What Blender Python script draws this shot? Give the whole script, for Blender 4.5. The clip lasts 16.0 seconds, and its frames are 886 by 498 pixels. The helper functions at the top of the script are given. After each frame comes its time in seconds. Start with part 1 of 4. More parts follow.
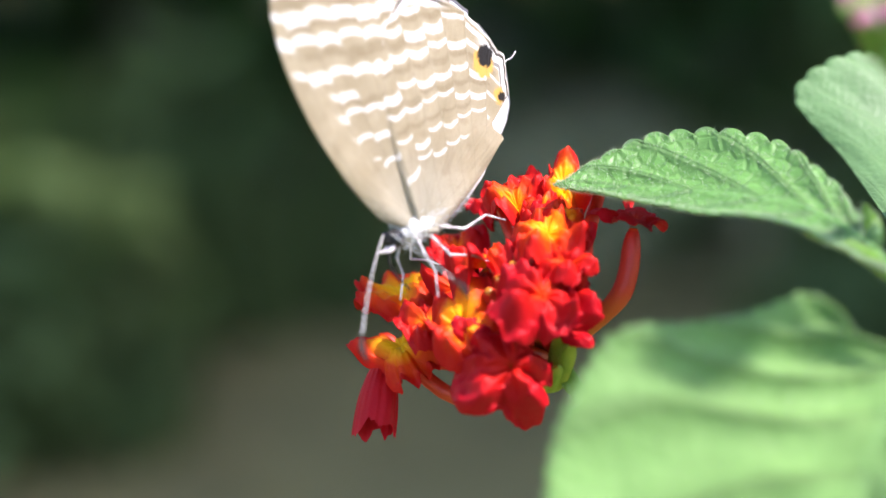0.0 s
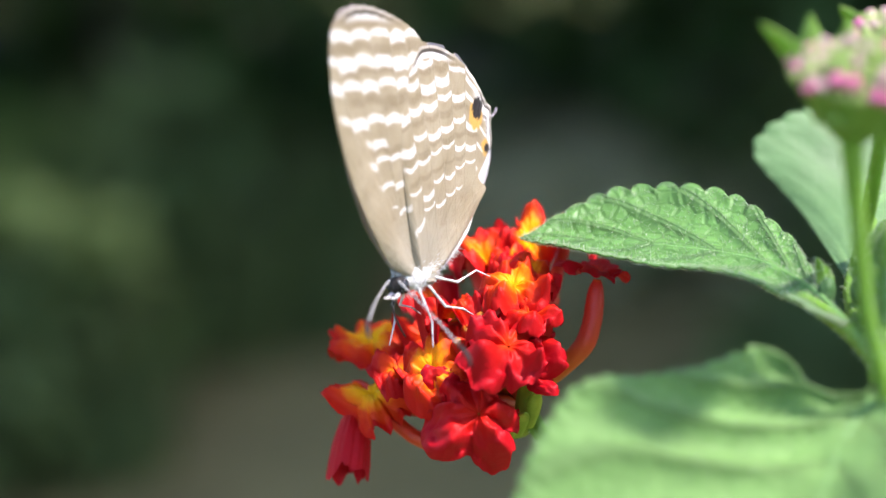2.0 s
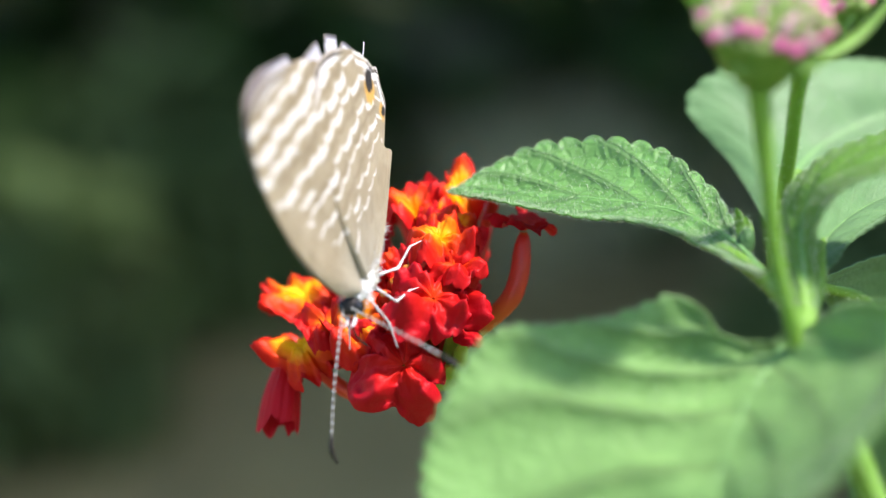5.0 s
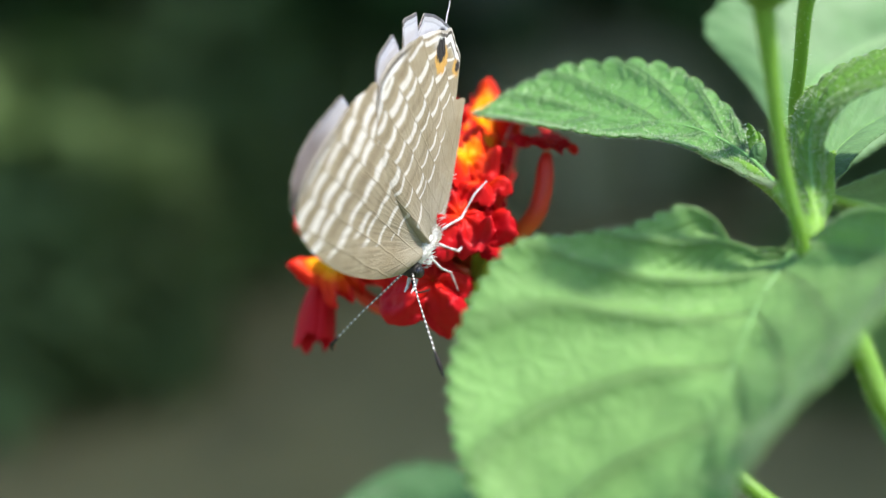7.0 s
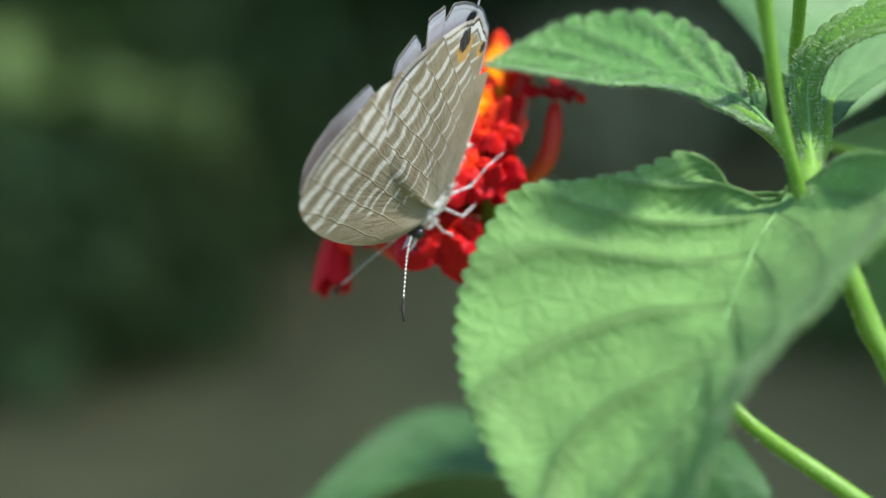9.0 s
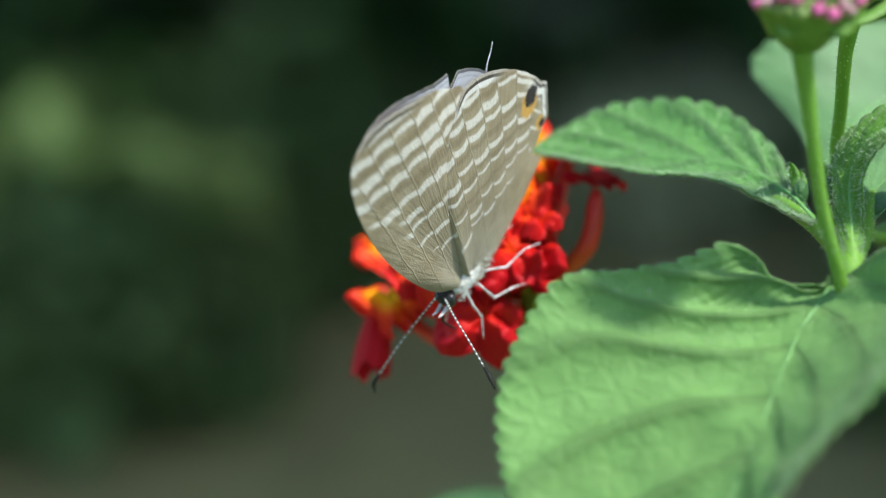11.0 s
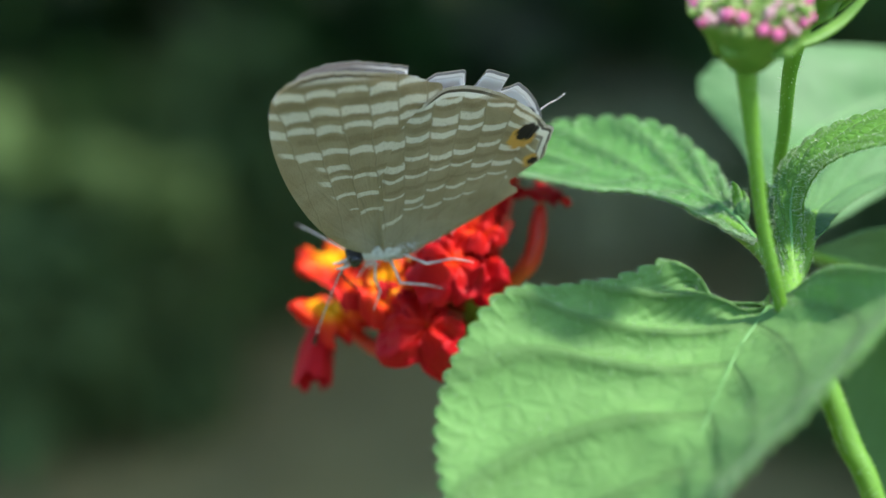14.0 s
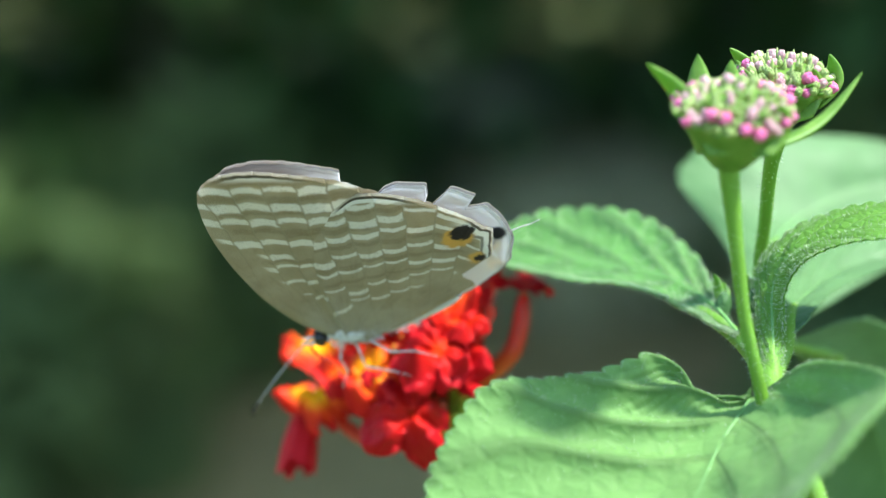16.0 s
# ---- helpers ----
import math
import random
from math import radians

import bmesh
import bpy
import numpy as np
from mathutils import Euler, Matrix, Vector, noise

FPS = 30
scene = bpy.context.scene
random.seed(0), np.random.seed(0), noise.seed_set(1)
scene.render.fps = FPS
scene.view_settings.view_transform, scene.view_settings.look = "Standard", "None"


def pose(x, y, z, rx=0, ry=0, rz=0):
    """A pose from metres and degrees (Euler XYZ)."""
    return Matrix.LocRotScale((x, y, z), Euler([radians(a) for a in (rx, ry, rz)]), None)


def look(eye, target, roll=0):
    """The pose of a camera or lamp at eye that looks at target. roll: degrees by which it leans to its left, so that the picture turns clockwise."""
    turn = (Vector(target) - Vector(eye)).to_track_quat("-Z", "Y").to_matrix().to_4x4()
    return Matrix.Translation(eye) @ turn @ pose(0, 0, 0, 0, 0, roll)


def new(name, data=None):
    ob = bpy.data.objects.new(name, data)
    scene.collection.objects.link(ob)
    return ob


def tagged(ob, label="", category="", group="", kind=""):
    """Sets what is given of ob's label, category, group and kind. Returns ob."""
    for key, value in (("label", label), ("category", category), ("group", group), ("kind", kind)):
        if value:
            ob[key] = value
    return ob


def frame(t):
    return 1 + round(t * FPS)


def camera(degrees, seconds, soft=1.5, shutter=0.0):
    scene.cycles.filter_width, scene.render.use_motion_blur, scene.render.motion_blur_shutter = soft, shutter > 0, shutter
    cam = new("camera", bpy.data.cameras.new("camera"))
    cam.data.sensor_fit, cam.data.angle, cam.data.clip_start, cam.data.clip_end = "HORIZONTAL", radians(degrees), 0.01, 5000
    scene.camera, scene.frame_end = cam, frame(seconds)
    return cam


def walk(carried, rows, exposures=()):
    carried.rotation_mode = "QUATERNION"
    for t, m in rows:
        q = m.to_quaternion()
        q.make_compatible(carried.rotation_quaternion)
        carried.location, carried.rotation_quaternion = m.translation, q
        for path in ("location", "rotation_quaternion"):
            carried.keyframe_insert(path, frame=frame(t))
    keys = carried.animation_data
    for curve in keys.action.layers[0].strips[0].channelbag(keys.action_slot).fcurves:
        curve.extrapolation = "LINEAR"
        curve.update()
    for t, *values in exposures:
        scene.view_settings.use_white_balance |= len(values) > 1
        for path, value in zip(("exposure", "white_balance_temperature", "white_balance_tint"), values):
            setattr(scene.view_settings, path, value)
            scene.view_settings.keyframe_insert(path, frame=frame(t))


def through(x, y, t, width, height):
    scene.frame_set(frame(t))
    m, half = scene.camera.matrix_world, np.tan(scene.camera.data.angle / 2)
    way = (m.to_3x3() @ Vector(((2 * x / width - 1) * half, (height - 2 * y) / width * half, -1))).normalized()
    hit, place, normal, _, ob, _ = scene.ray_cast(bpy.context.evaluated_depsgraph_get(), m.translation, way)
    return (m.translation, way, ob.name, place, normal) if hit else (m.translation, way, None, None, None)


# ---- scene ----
cam = camera(22.0, 16.0, soft=1.3)
cam.data.dof.use_dof = True
cam.data.dof.focus_distance = 0.161
cam.data.dof.aperture_fstop = 17.0
PATH = [
    (0, (-0.00587, -0.14290, 0.54491), (-0.00428, 0.01231, 0.50608), 0.48),
    (0.5, (-0.00678, -0.14250, 0.54508), (-0.00460, 0.01280, 0.50665), 0.76),
    (1, (-0.00699, -0.14349, 0.54596), (-0.00398, 0.01165, 0.50692), 0.52),
    (1.5, (-0.00658, -0.14625, 0.54767), (-0.00409, 0.00924, 0.51004), 0.52),
    (2, (-0.00529, -0.14833, 0.54813), (-0.00228, 0.00729, 0.51108), 0.53),
    (2.5, (-0.00551, -0.14818, 0.54857), (-0.00203, 0.00738, 0.51131), 0.60),
    (3, (-0.00507, -0.14847, 0.54774), (-0.00029, 0.00696, 0.51008), 0.92),
    (3.5, (-0.00425, -0.14819, 0.54836), (0.00002, 0.00749, 0.51169), 0.71),
    (6, (0.00208, -0.15312, 0.54642), (0.00191, 0.00169, 0.50599), -0.24),
    (6.5, (0.00121, -0.15512, 0.54752), (-0.00056, -0.00039, 0.50685), -0.63),
    (7, (0.00206, -0.15687, 0.54693), (0.00108, -0.00266, 0.50427), -0.93),
    (7.5, (0.00255, -0.16250, 0.54826), (0.00018, -0.00831, 0.50561), -0.43),
    (8, (0.00367, -0.16279, 0.54733), (0.00163, -0.00940, 0.50185), -1.11),
    (10.5, (0.00414, -0.16175, 0.54858), (-0.00120, -0.00784, 0.50518), -1.31),
    (11, (0.00351, -0.16220, 0.54910), (-0.00240, -0.00763, 0.50816), -1.15),
    (11.5, (0.00283, -0.16272, 0.54911), (-0.00283, -0.00808, 0.50846), -0.59),
    (12, (0.00232, -0.16278, 0.54907), (-0.00193, -0.00784, 0.50935), -0.06),
    (12.5, (0.00338, -0.16253, 0.54865), (-0.00120, -0.00789, 0.50784), -0.03),
    (13, (0.00310, -0.16388, 0.54895), (-0.00059, -0.00898, 0.50902), 0.28),
    (13.5, (0.00442, -0.16237, 0.54832), (0.00115, -0.00763, 0.50774), 0.07),
    (14, (0.00386, -0.16301, 0.54882), (0.00159, -0.00803, 0.50912), 0.41),
    (14.5, (0.00396, -0.16265, 0.54957), (0.00119, -0.00762, 0.51009), 0.10),
    (15, (0.00443, -0.16278, 0.55051), (0.00127, -0.00772, 0.51121), -0.17),
    (15.5, (0.00359, -0.16330, 0.54981), (0.00028, -0.00796, 0.51162), 0.26),
    (16, (0.00278, -0.16441, 0.55128), (0.00252, -0.00837, 0.51589), 0.82),
]
EXPOSURES = [(0.0, 1.5, 6450, 21), (3.5, 1.32, 6450, 20), (6.0, 1.26, 6450, 13), (8.0, 1.1, 6400, 9), (10.5, 0.9, 6300, 3), (14.0, 1.08, 6250, 1), (15.5, 1.33, 6200, 1), (16.0, 1.52, 6200, 1)]
walk(cam, [(t, look(eye, target, roll)) for t, eye, target, roll in PATH], EXPOSURES)

# ---- light ----
SUN = Vector((0.48, -0.15, 0.865)).normalized()
world = bpy.data.worlds.new("world")
scene.world = world
world.use_nodes = True
sky = world.node_tree.nodes.new("ShaderNodeTexSky")
sky.sky_type, sky.sun_disc = "NISHITA", False
sky.sun_elevation, sky.sun_rotation = math.asin(SUN.z), math.atan2(SUN.x, SUN.y)
world.node_tree.links.new(sky.outputs[0], world.node_tree.nodes["Background"].inputs[0])
world.node_tree.nodes["Background"].inputs[1].default_value = 0.17
sun = new("sun", bpy.data.lights.new("sun", "SUN"))
sun.data.energy, sun.data.angle, sun.data.color = 4.0, radians(4), (1.0, 0.96, 0.9)
sun.matrix_basis = look(SUN * 5, (0, 0, 0))

# ---- scale and plant space ----
C = 0.0088
HEAD = 0.5
CT, ST = math.cos(radians(15)), math.sin(radians(15))


def at(r, u, d):
    """A place about the flower: r to the side, u up, d away, in a space tipped back by 15 degrees."""
    return Vector((r * C, (ST * u + CT * d) * C, HEAD + (CT * u - ST * d) * C))


def way(r, u, d):
    return Vector((r, ST * u + CT * d, CT * u - ST * d)).normalized()


def spline(pts, u):
    n = len(pts) - 1
    x = min(max(u, 0.0), 1.0) * n
    i = min(int(x), n - 1)
    f = x - i
    p1, p2 = Vector(pts[i]), Vector(pts[i + 1])
    p0 = Vector(pts[i - 1]) if i else p1 * 2 - p2
    p3 = Vector(pts[i + 2]) if i + 2 <= n else p2 * 2 - p1
    return 0.5 * (2 * p1 + (p2 - p0) * f + (2 * p0 - 5 * p1 + 4 * p2 - p3) * f * f + (3 * p1 - p0 - 3 * p2 + p3) * f**3)


def linear(vals, u):
    x = min(max(u, 0.0), 1.0) * (len(vals) - 1)
    i = min(int(x), len(vals) - 2)
    return vals[i] + (vals[i + 1] - vals[i]) * (x - i)


# ---- materials ----
class Mat:
    """A small builder of node materials."""

    def __init__(self, name):
        self.m = bpy.data.materials.new(name)
        self.m.use_nodes = True
        self.t = self.m.node_tree
        self.p = self.t.nodes["Principled BSDF"]
        self.out = self.t.nodes["Material Output"]

    def node(self, kind, **sets):
        n = self.t.nodes.new("ShaderNode" + kind)
        for k, v in sets.items():
            setattr(n, k, v)
        return n

    def link(self, a, b):
        self.t.links.new(a, b)

    def put(self, sock, v):
        if hasattr(v, "is_linked"):
            self.link(v, sock)
        else:
            sock.default_value = v

    def math(self, op, a, b=0.0, c=0.0):
        n = self.node("Math", operation=op)
        for s, v in zip(n.inputs, (a, b, c)):
            self.put(s, v)
        return n.outputs[0]

    def noise(self, scale, detail=4.0, vec=None, rough=0.55):
        n = self.node("TexNoise")
        n.inputs["Scale"].default_value, n.inputs["Detail"].default_value, n.inputs["Roughness"].default_value = scale, detail, rough
        self.link(vec or self.coord(), n.inputs["Vector"])
        return n.outputs["Fac"]

    def coord(self):
        return self.node("TexCoord").outputs["Object"]

    def uv(self, layer="uv"):
        n = self.node("UVMap", uv_map=layer)
        s = self.node("SeparateXYZ")
        self.link(n.outputs[0], s.inputs[0])
        return s.outputs[0], s.outputs[1]

    def ramp(self, fac, stops):
        n = self.node("ValToRGB")
        e = n.color_ramp.elements
        while len(e) < len(stops):
            e.new(0.5)
        for el, (pos, col) in zip(e, stops):
            el.position, el.color = pos, (*col, 1)
        self.put(n.inputs[0], fac)
        return n.outputs[0]

    def step(self, x, lo, hi):
        n = self.node("MapRange", interpolation_type="SMOOTHSTEP")
        self.put(n.inputs["Value"], x)
        n.inputs["From Min"].default_value, n.inputs["From Max"].default_value = lo, hi
        return n.outputs["Result"]

    def mix(self, fac, a, b, blend="MIX"):
        n = self.node("Mix", data_type="RGBA", blend_type=blend)
        self.put(n.inputs["Factor"], fac)
        for s, v in ((n.inputs[6], a), (n.inputs[7], b)):
            self.put(s, (*v, 1) if isinstance(v, tuple) and len(v) == 3 else v)
        return n.outputs[2]

    def rand(self, kind="ob"):
        return self.node("ObjectInfo").outputs["Random"] if kind == "ob" else self.node("NewGeometry").outputs["Random Per Island"]

    def bump(self, height, strength, distance):
        n = self.node("Bump")
        n.inputs["Strength"].default_value, n.inputs["Distance"].default_value = strength, distance
        self.link(height, n.inputs["Height"])
        return n.outputs[0]

    def done(self, color, rough=0.5, normal=None, through=None, part=0.3, sheen=0.0, spec=0.5):
        self.put(self.p.inputs["Base Color"], (*color, 1) if isinstance(color, tuple) else color)
        self.put(self.p.inputs["Roughness"], rough)
        self.p.inputs["Specular IOR Level"].default_value = spec
        self.p.inputs["Sheen Weight"].default_value = sheen
        if normal:
            self.link(normal, self.p.inputs["Normal"])
        if through is not None:
            tr, mx = self.node("BsdfTranslucent"), self.node("MixShader")
            self.put(tr.inputs["Color"], (*through, 1) if isinstance(through, tuple) else through)
            if normal:
                self.link(normal, tr.inputs["Normal"])
            mx.inputs[0].default_value = part
            self.link(self.p.outputs[0], mx.inputs[1])
            self.link(tr.outputs[0], mx.inputs[2])
            self.link(mx.outputs[0], self.out.inputs["Surface"])
        return self.m


def leaf_material(name, base, pale, veins, slope=0.15, part=0.35, phase=0.0, groove=0.0, relief=1.0, rib=0.4, glow=(0.13, 0.36, 0.03), gloss=0.32, cells=1500.0, matt=0.36):
    """Blade of a leaf, by its uv: x along the midrib, y across from -1 to 1."""
    m = Mat(name)
    u, v = m.uv()
    av = m.math("ABSOLUTE", v)
    u0 = m.math("SUBTRACT", u, m.math("MULTIPLY", av, slope))
    ph = m.math("ADD", m.math("MULTIPLY", u0, veins), phase)
    tri = m.math("MULTIPLY", m.math("ABSOLUTE", m.math("SUBTRACT", m.math("FRACT", ph), 0.5)), 2.0)
    lateral = m.step(tri, 0.86, 0.99)
    midrib = m.math("SUBTRACT", 1.0, m.step(av, 0.01, 0.05))
    vein = m.math("MAXIMUM", lateral, midrib)
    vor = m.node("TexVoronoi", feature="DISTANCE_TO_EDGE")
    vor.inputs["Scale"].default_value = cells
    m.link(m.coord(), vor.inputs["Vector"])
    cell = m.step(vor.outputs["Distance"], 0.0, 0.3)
    big, fine = m.noise(260.0), m.noise(2600.0, 2.0)
    col = m.mix(m.step(big, 0.3, 0.7), base, tuple(c * 1.25 for c in base))
    # Shade in cell creases and along side veins is darkened into the colour.
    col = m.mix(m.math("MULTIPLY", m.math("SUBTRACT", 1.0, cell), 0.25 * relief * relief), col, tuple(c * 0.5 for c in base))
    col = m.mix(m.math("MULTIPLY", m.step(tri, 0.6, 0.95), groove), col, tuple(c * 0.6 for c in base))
    col = m.mix(m.math("MULTIPLY", vein, rib), col, pale)
    h = m.math("ADD", m.math("MULTIPLY", cell, 0.7), m.math("MULTIPLY", fine, 0.35))
    h = m.math("SUBTRACT", h, m.math("MULTIPLY", lateral, 0.9))
    return m.done(col, m.math("ADD", matt, m.math("MULTIPLY", fine, 0.3)), m.bump(h, 0.5 * relief, 0.00022), m.mix(0.5, col, glow), part, sheen=0.06, spec=gloss)


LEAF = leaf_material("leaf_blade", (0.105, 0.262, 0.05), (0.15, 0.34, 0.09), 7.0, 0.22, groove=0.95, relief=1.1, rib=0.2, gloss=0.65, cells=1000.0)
# Lower leaves' shade is put into this darker green, also used on the shoots.
LEAF_DARKENED = leaf_material("leaf_blade_darkened", (0.03, 0.09, 0.022), (0.06, 0.14, 0.04), 7.0, 0.22, 0.12)
LEAF_YOUNG = leaf_material("leaf_blade_young", (0.145, 0.31, 0.045), (0.23, 0.42, 0.09), 7.0, 0.22, 0.5, relief=0.8, glow=(0.26, 0.5, 0.03))
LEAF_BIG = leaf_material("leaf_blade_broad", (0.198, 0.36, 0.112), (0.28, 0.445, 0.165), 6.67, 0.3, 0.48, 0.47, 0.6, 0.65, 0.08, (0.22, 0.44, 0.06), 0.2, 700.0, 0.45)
LEAF_FAR = leaf_material("leaf_blade_pale", (0.1, 0.2, 0.074), (0.145, 0.255, 0.1), 8.0, relief=0.4)


def stem_material():
    m = Mat("stem")
    n = m.noise(500.0)
    col = m.mix(n, (0.11, 0.25, 0.02), (0.165, 0.33, 0.035))
    return m.done(col, 0.5, m.bump(m.noise(2500.0, 2.0), 0.3, 0.0002), (0.25, 0.45, 0.05), 0.2)


STEM = stem_material()


def plain(name, a, b, scale=900.0, rough=0.5, through=None, part=0.3, bump=0.2, **more):
    m = Mat(name)
    col = m.mix(m.step(m.noise(scale), 0.3, 0.7), a, b)
    return m.done(col, rough, m.bump(m.noise(scale * 3, 2.0), bump, 0.0002), through, part, **more)


RIB = plain("leaf_rib", (0.15, 0.35, 0.09), (0.22, 0.44, 0.14), through=(0.3, 0.5, 0.12))
HAIR = plain("plant_hair", (0.5, 0.6, 0.4), (0.6, 0.68, 0.5), through=(0.6, 0.7, 0.5), part=0.5)


def petal_material():
    """Red limb with a yellow throat: uv x runs out from the throat, y round it."""
    m = Mat("petal")
    x, y = m.uv()
    lane = m.math("MULTIPLY", m.math("SUBTRACT", m.noise(420.0, 3.0), 0.5), 0.5)
    d = m.math("ADD", x, lane)
    col = m.ramp(d, [(0.0, (0.9, 0.5, 0.0)), (0.2, (0.9, 0.3, 0.0)), (0.36, (0.78, 0.062, 0.003)), (0.58, (0.6, 0.012, 0.005)), (1.0, (0.5, 0.005, 0.012))])
    ridge = m.math("SINE", m.math("MULTIPLY", y, 120.0))
    h = m.math("ADD", m.math("MULTIPLY", ridge, 0.1), m.noise(900.0, 5.0))
    return m.done(col, 0.5, m.bump(h, 0.5, 0.0003), col, 0.3, spec=0.18)


PETAL = petal_material()


def tube_material():
    m = Mat("corolla_tube")
    x, y = m.uv()
    col = m.ramp(x, [(0.0, (0.55, 0.2, 0.02)), (0.15, (0.65, 0.16, 0.02)), (0.4, (0.65, 0.06, 0.02)), (0.93, (0.6, 0.03, 0.015)), (1.0, (0.7, 0.12, 0.01))])
    return m.done(col, 0.4, m.bump(m.noise(1800.0, 2.0), 0.2, 0.0002), col, 0.35)


TUBE = tube_material()
SEPAL = plain("sepal", (0.25, 0.36, 0.03), (0.4, 0.48, 0.06), through=(0.3, 0.45, 0.05))
BUD_GREEN = plain("bud_green", (0.3, 0.43, 0.11), (0.48, 0.55, 0.24), through=(0.3, 0.45, 0.1))
BUD_PINK = plain("bud_pink", (0.75, 0.12, 0.36), (0.8, 0.26, 0.48), through=(0.7, 0.2, 0.4), bump=0.1)
BUD_PALE = plain("bud_pale", (0.66, 0.36, 0.42), (0.72, 0.5, 0.5), through=(0.6, 0.4, 0.4), bump=0.1)
BRACT = plain("bract", (0.12, 0.25, 0.03), (0.22, 0.38, 0.065), through=(0.25, 0.5, 0.06), part=0.4)


def wing_material(name, spots, rows, browns, slope, pivot, rim):
    """Tan underside with rows of white dashes, one dash to a cell between veins; uv: the wing's own plane, rim: y from root to margin.
    rows: height of a row, half its width, and the angles between which it runs."""
    m = Mat(name)
    x, z = m.uv()
    _, s = m.uv("rim")
    v = m.node("CombineXYZ")
    m.link(x, v.inputs[0]), m.link(z, v.inputs[1])
    rr = m.math("SQRT", m.math("ADD", m.math("MULTIPLY", x, x), m.math("MULTIPLY", z, z)))
    ang = m.math("ARCTAN2", z, x)
    ragged = m.math("SUBTRACT", m.noise(22.0, 3.0, v.outputs[0]), 0.5)
    wob = m.math("SUBTRACT", m.noise(4.0, 2.0, v.outputs[0]), 0.5)
    # height over the root, in rows that run with the outer margin
    b = m.math("SUBTRACT", z, m.math("MULTIPLY", x, 0.32))
    if spots:
        back = m.math("MAXIMUM", 0.0, m.math("SUBTRACT", m.math("MULTIPLY", x, -1.0), 1.0))
        b = m.math("ADD", b, m.math("MULTIPLY", m.math("MULTIPLY", back, back), 2.0))
    b = m.math("SUBTRACT", b, m.math("MULTIPLY", m.math("SUBTRACT", ang, pivot), slope))
    edge = b
    b = m.math("ADD", b, m.math("ADD", m.math("MULTIPLY", ragged, 0.03), m.math("MULTIPLY", wob, 0.07)))
    # cells widen from the root outwards
    k = m.math("ADD", m.math("DIVIDE", m.math("MULTIPLY", x, 4.3), m.math("ADD", 0.6, m.math("MULTIPLY", edge, 0.25))), m.math("ADD", m.math("MULTIPLY", ragged, 0.05), m.math("MULTIPLY", wob, 0.35)))
    cell_no, frac = m.math("FLOOR", k), m.math("FRACT", k)
    cell = m.math("ABSOLUTE", m.math("SUBTRACT", frac, 0.5))
    gap = m.math("SUBTRACT", 1.0, m.math("MULTIPLY", m.step(cell, 0.43, 0.48), 0.6))

    def dash_rows(items, seed, shift):
        total = None
        for i, (pos, half, lo, hi) in enumerate(items):
            wn = m.node("TexWhiteNoise", noise_dimensions="1D")
            m.link(m.math("ADD", cell_no, seed + 17.3 * i), wn.inputs["W"])
            jog = m.math("MULTIPLY", m.math("SUBTRACT", wn.outputs["Value"], 0.5), shift * (1.6 if spots else 1.0))
            tilt = m.math("MULTIPLY", m.math("MULTIPLY", cell, cell), -0.13 if spots else 0.09)
            d = m.math("ABSOLUTE", m.math("SUBTRACT", m.math("ADD", b, m.math("ADD", jog, tilt)), pos))
            d = m.math("SUBTRACT", d, m.math("MULTIPLY", m.math("SUBTRACT", wn.outputs["Value"], 0.5), half * 0.6))
            on = m.math("SUBTRACT", 1.0, m.step(d, half * 0.4, half * 1.15))
            on = m.math("MULTIPLY", on, m.math("MULTIPLY", m.step(ang, lo - 0.02, lo + 0.02), m.math("SUBTRACT", 1.0, m.step(ang, hi - 0.02, hi + 0.02))))
            total = on if total is None else m.math("MAXIMUM", total, on)
        return m.math("MULTIPLY", total, gap)

    white, brown = dash_rows(rows, 3.0, 0.07), dash_rows(browns, 90.0, 0.03)
    patch = m.step(m.noise(3.0, 3.0, v.outputs[0]), 0.35, 0.7)
    grain = m.noise(45.0, 3.0, v.outputs[0])
    col = m.mix(patch, (0.335, 0.275, 0.175), (0.41, 0.345, 0.235))
    # greyer towards the root, warmer outwards
    col = m.mix(m.math("MULTIPLY", m.math("SUBTRACT", 1.0, m.step(rr, 0.1, 0.8)), 0.7), col, (0.42, 0.39, 0.31))
    veinline = m.step(cell, 0.455, 0.495)
    col = m.mix(m.math("MULTIPLY", veinline, 0.25), col, (0.2, 0.165, 0.1))
    col = m.mix(m.math("MULTIPLY", m.math("MULTIPLY", brown, m.step(grain, 0.25, 0.5)), 0.42), col, (0.19, 0.14, 0.075))
    blot = m.step(m.noise(5.5, 2.0, v.outputs[0]), 0.58, 0.7)
    col = m.mix(m.math("MULTIPLY", blot, 0.25), col, (0.22, 0.16, 0.09))
    col = m.mix(m.math("MULTIPLY", white, 0.74), col, (0.86, 0.83, 0.79))
    col = m.mix(m.math("MULTIPLY", m.math("SUBTRACT", 1.0, m.step(grain, 0.3, 0.44)), 0.3), col, (0.24, 0.2, 0.13))
    # the outer margin: pale line, then a thin dark one, then a pale fringe
    outer = m.step(edge, rim - 0.22, rim - 0.1)
    if spots:
        outer = m.math("MAXIMUM", outer, m.step(m.math("MULTIPLY", x, -1.0), 1.32, 1.4))
    pale = m.math("MULTIPLY", m.step(s, 0.94, 0.952), m.math("SUBTRACT", 1.0, m.step(s, 0.968, 0.975)))
    thin = m.math("MULTIPLY", m.step(s, 0.968, 0.974), m.math("SUBTRACT", 1.0, m.step(s, 0.984, 0.99)))
    col = m.mix(m.math("MULTIPLY", m.math("MULTIPLY", pale, outer), 0.9), col, (0.82, 0.8, 0.78))
